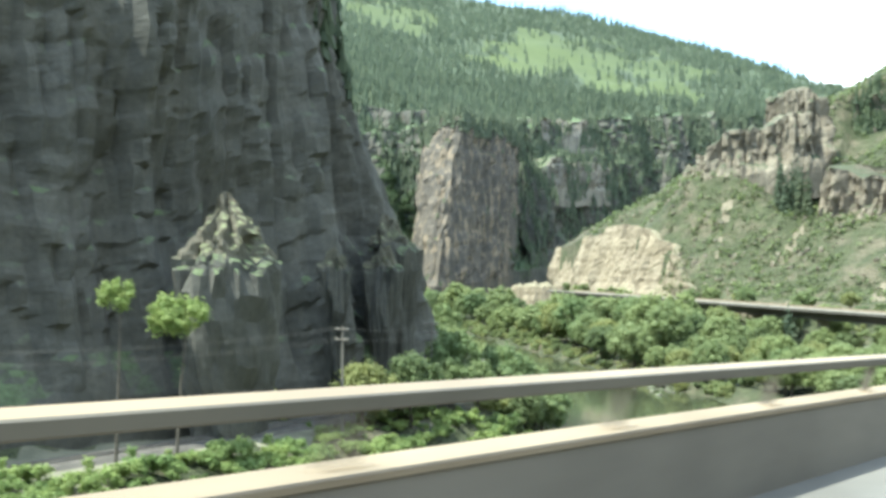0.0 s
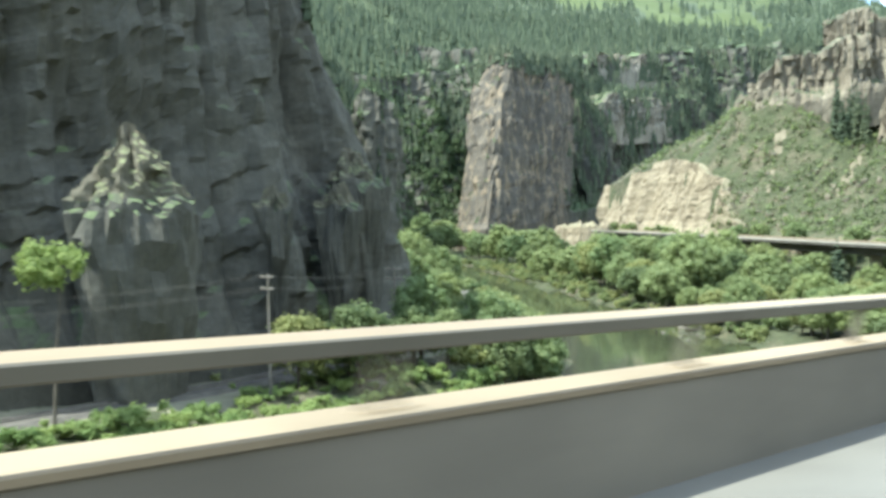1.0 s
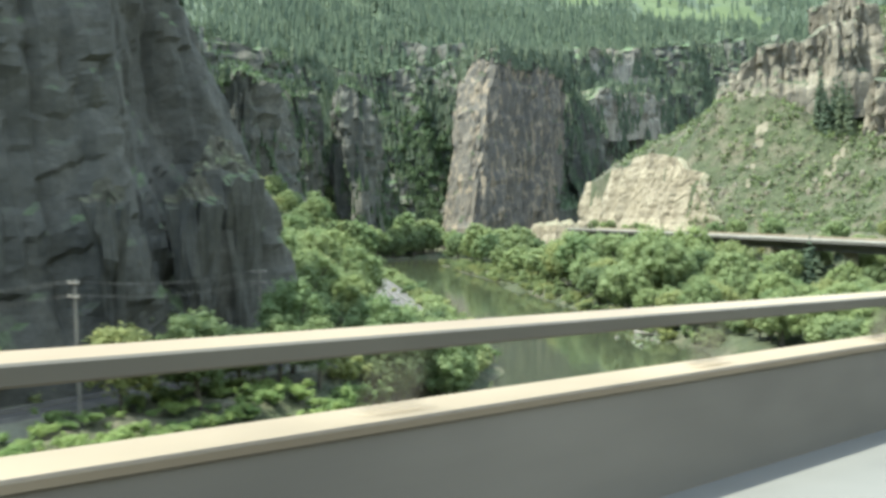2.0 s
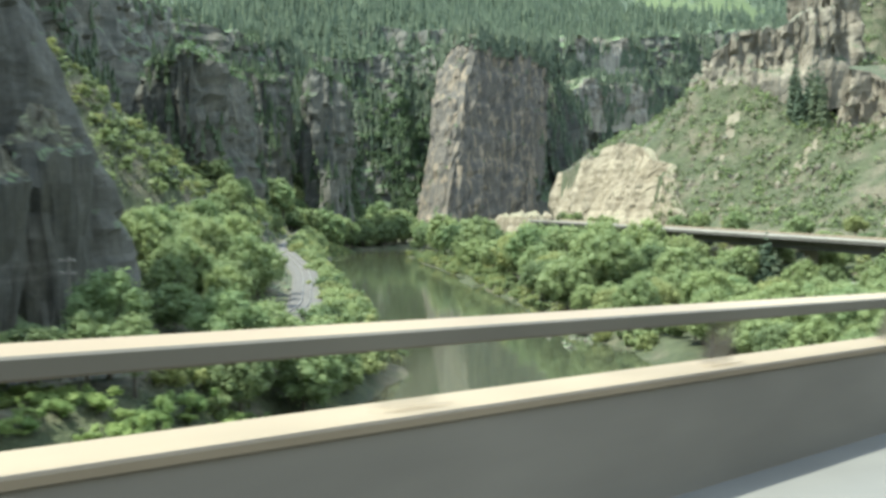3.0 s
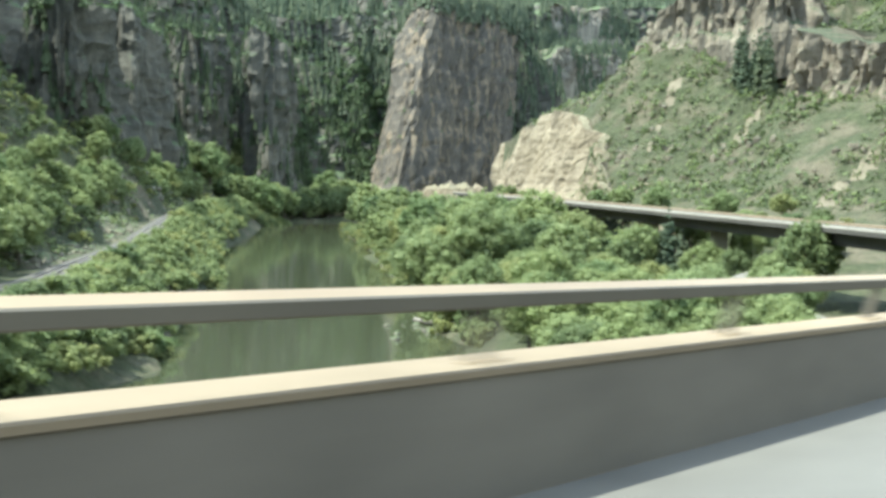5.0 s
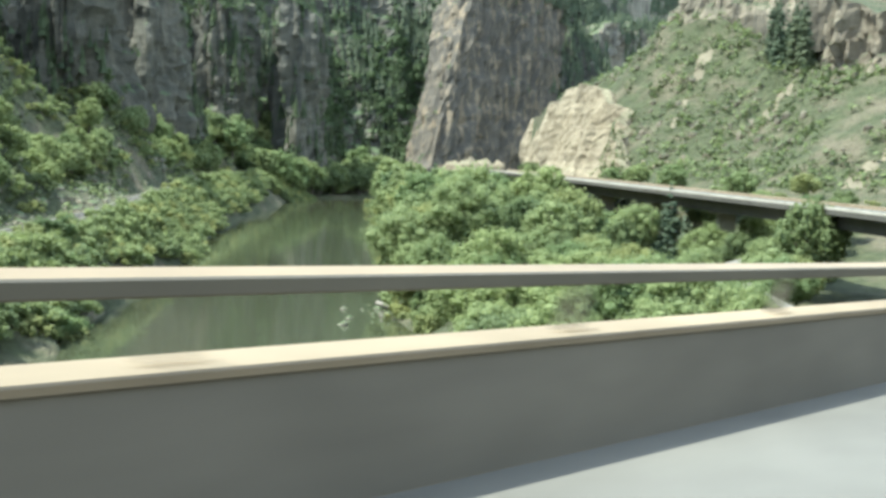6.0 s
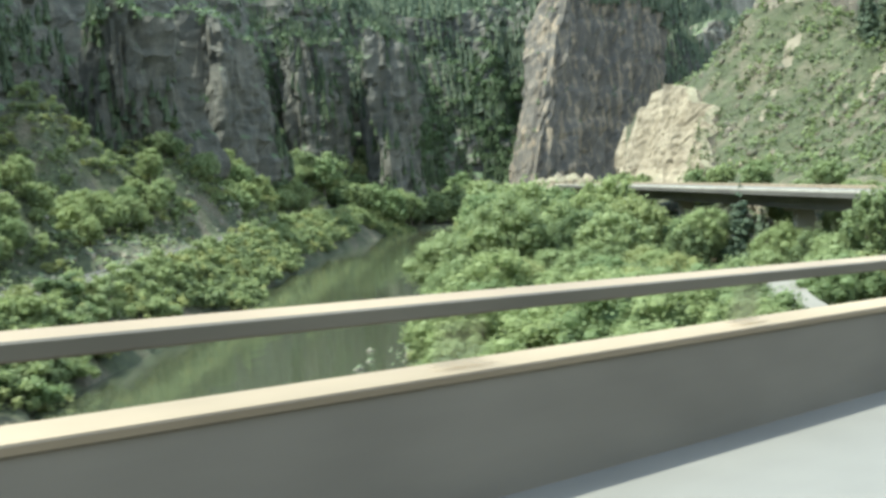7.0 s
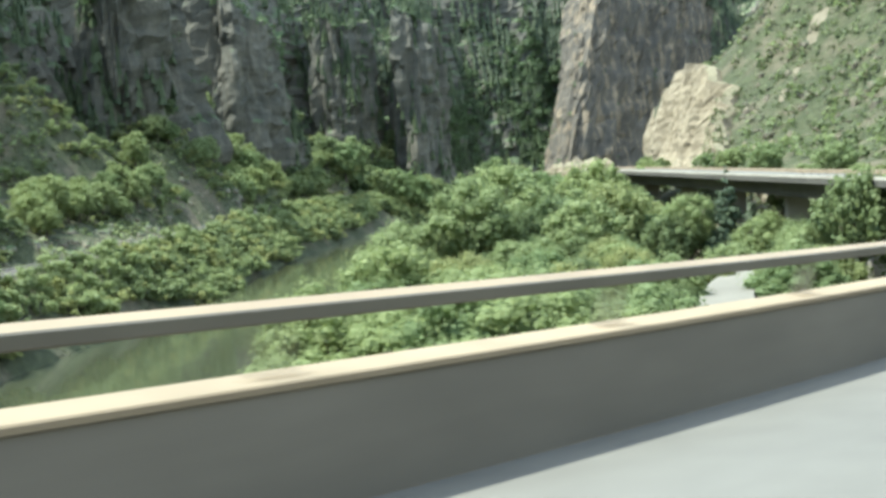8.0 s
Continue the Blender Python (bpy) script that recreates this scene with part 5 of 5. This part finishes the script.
g = np.random.default_rng(31)
at = g.integers(70, 130, 420)
away = 5.5 + 9 * g.random(420) ** 1.5
tg = np.gradient(TRACK[:, :2], axis=0)
tg /= np.linalg.norm(tg, axis=1)[:, None]
rx_, ry_ = TRACK[at, 0] - tg[at, 1] * away + g.normal(size=420), TRACK[at, 1] + tg[at, 0] * away + g.normal(size=420)
rocks("talus_rocks", "pale broken rock beside the railway", np.stack([rx_, ry_, ground_height(rx_, ry_) + 0.1], -1), 0.25 + 0.9 * g.random(420) ** 2, PALE_ROCK, 32)
hx, hy = g.uniform(60, 260, 5600), g.uniform(360, 640, 5600)
hd_ = -side(hx, hy, HILL)[0]
kp = (hd_ > 5) & (hd_ < 120) & (fbm(hx / 20, hy / 20, 0, 3, 44) > 0.15)
hx, hy = hx[kp], hy[kp]
rocks("hill_rocks", "scattered tan boulders on the green hill", np.stack([hx, hy, ground_height(hx, hy) + 0.1], -1), 0.35 + 1.2 * g.random(len(hx)) ** 3, RED_ROCK, 33)
ux_, uy_ = g.normal(100, 6.0, 160), g.normal(400, 22.0, 160)
rocks("viaduct_rocks", "pale broken rock under the far viaduct", np.stack([ux_, uy_, ground_height(ux_, uy_) + 0.3], -1), 0.5 + 1.6 * g.random(160) ** 2, TAN_ROCK, 35)
bx_, by_ = g.normal(57, 4.0, 90), g.normal(308, 7.0, 90)
rocks("shore_rocks", "pale rocks at the water's edge", np.stack([bx_, by_, np.maximum(ground_height(bx_, by_), WATER_Z - 0.2) + 0.1], -1), 0.2 + 0.6 * g.random(90) ** 2, PALE_ROCK, 34)
log = empty("driftwood_log", pose(55.5, 309, WATER_Z + 0.45, 0, 2, -52))
bm = bmesh.new()
bmesh.ops.create_cone(bm, cap_ends=True, segments=9, radius1=0.38, radius2=0.16, depth=9.5)
bmesh.ops.rotate(bm, matrix=Matrix.Rotation(radians(90), 3, "Y"), verts=bm.verts)
part("trunk", bm, WOOD, log)
for k in range(4):
    bm = bmesh.new()
    bmesh.ops.create_cone(bm, cap_ends=True, segments=6, radius1=0.09, radius2=0.03, depth=1.8)
    bmesh.ops.transform(bm, matrix=pose(1.0 + k * 0.9, 0.5 - 0.3 * k, 0.6, 35 - 20 * k, 30, 0), verts=bm.verts)
    part("branch", bm, WOOD, log)
tagged(log, "bleached driftwood log on the river bank", "log")

# ============ lone trees at the foot of the dark cliff ============
for lone, x_, y_, top_, tall_ in ((SLENDER[0], -28.8, 132.0, -2.3, 16.2), (SLENDER[1], -33.2, 124.0, -0.4, 17.2)):
    base_ = float(ground_height(np.array([x_]), np.array([y_]))[0]) - 0.3
    lone.matrix_basis = pose(x_, y_, base_, 0, 0, 70) @ Matrix.Diagonal((1, 1, (top_ - base_) / tall_, 1))
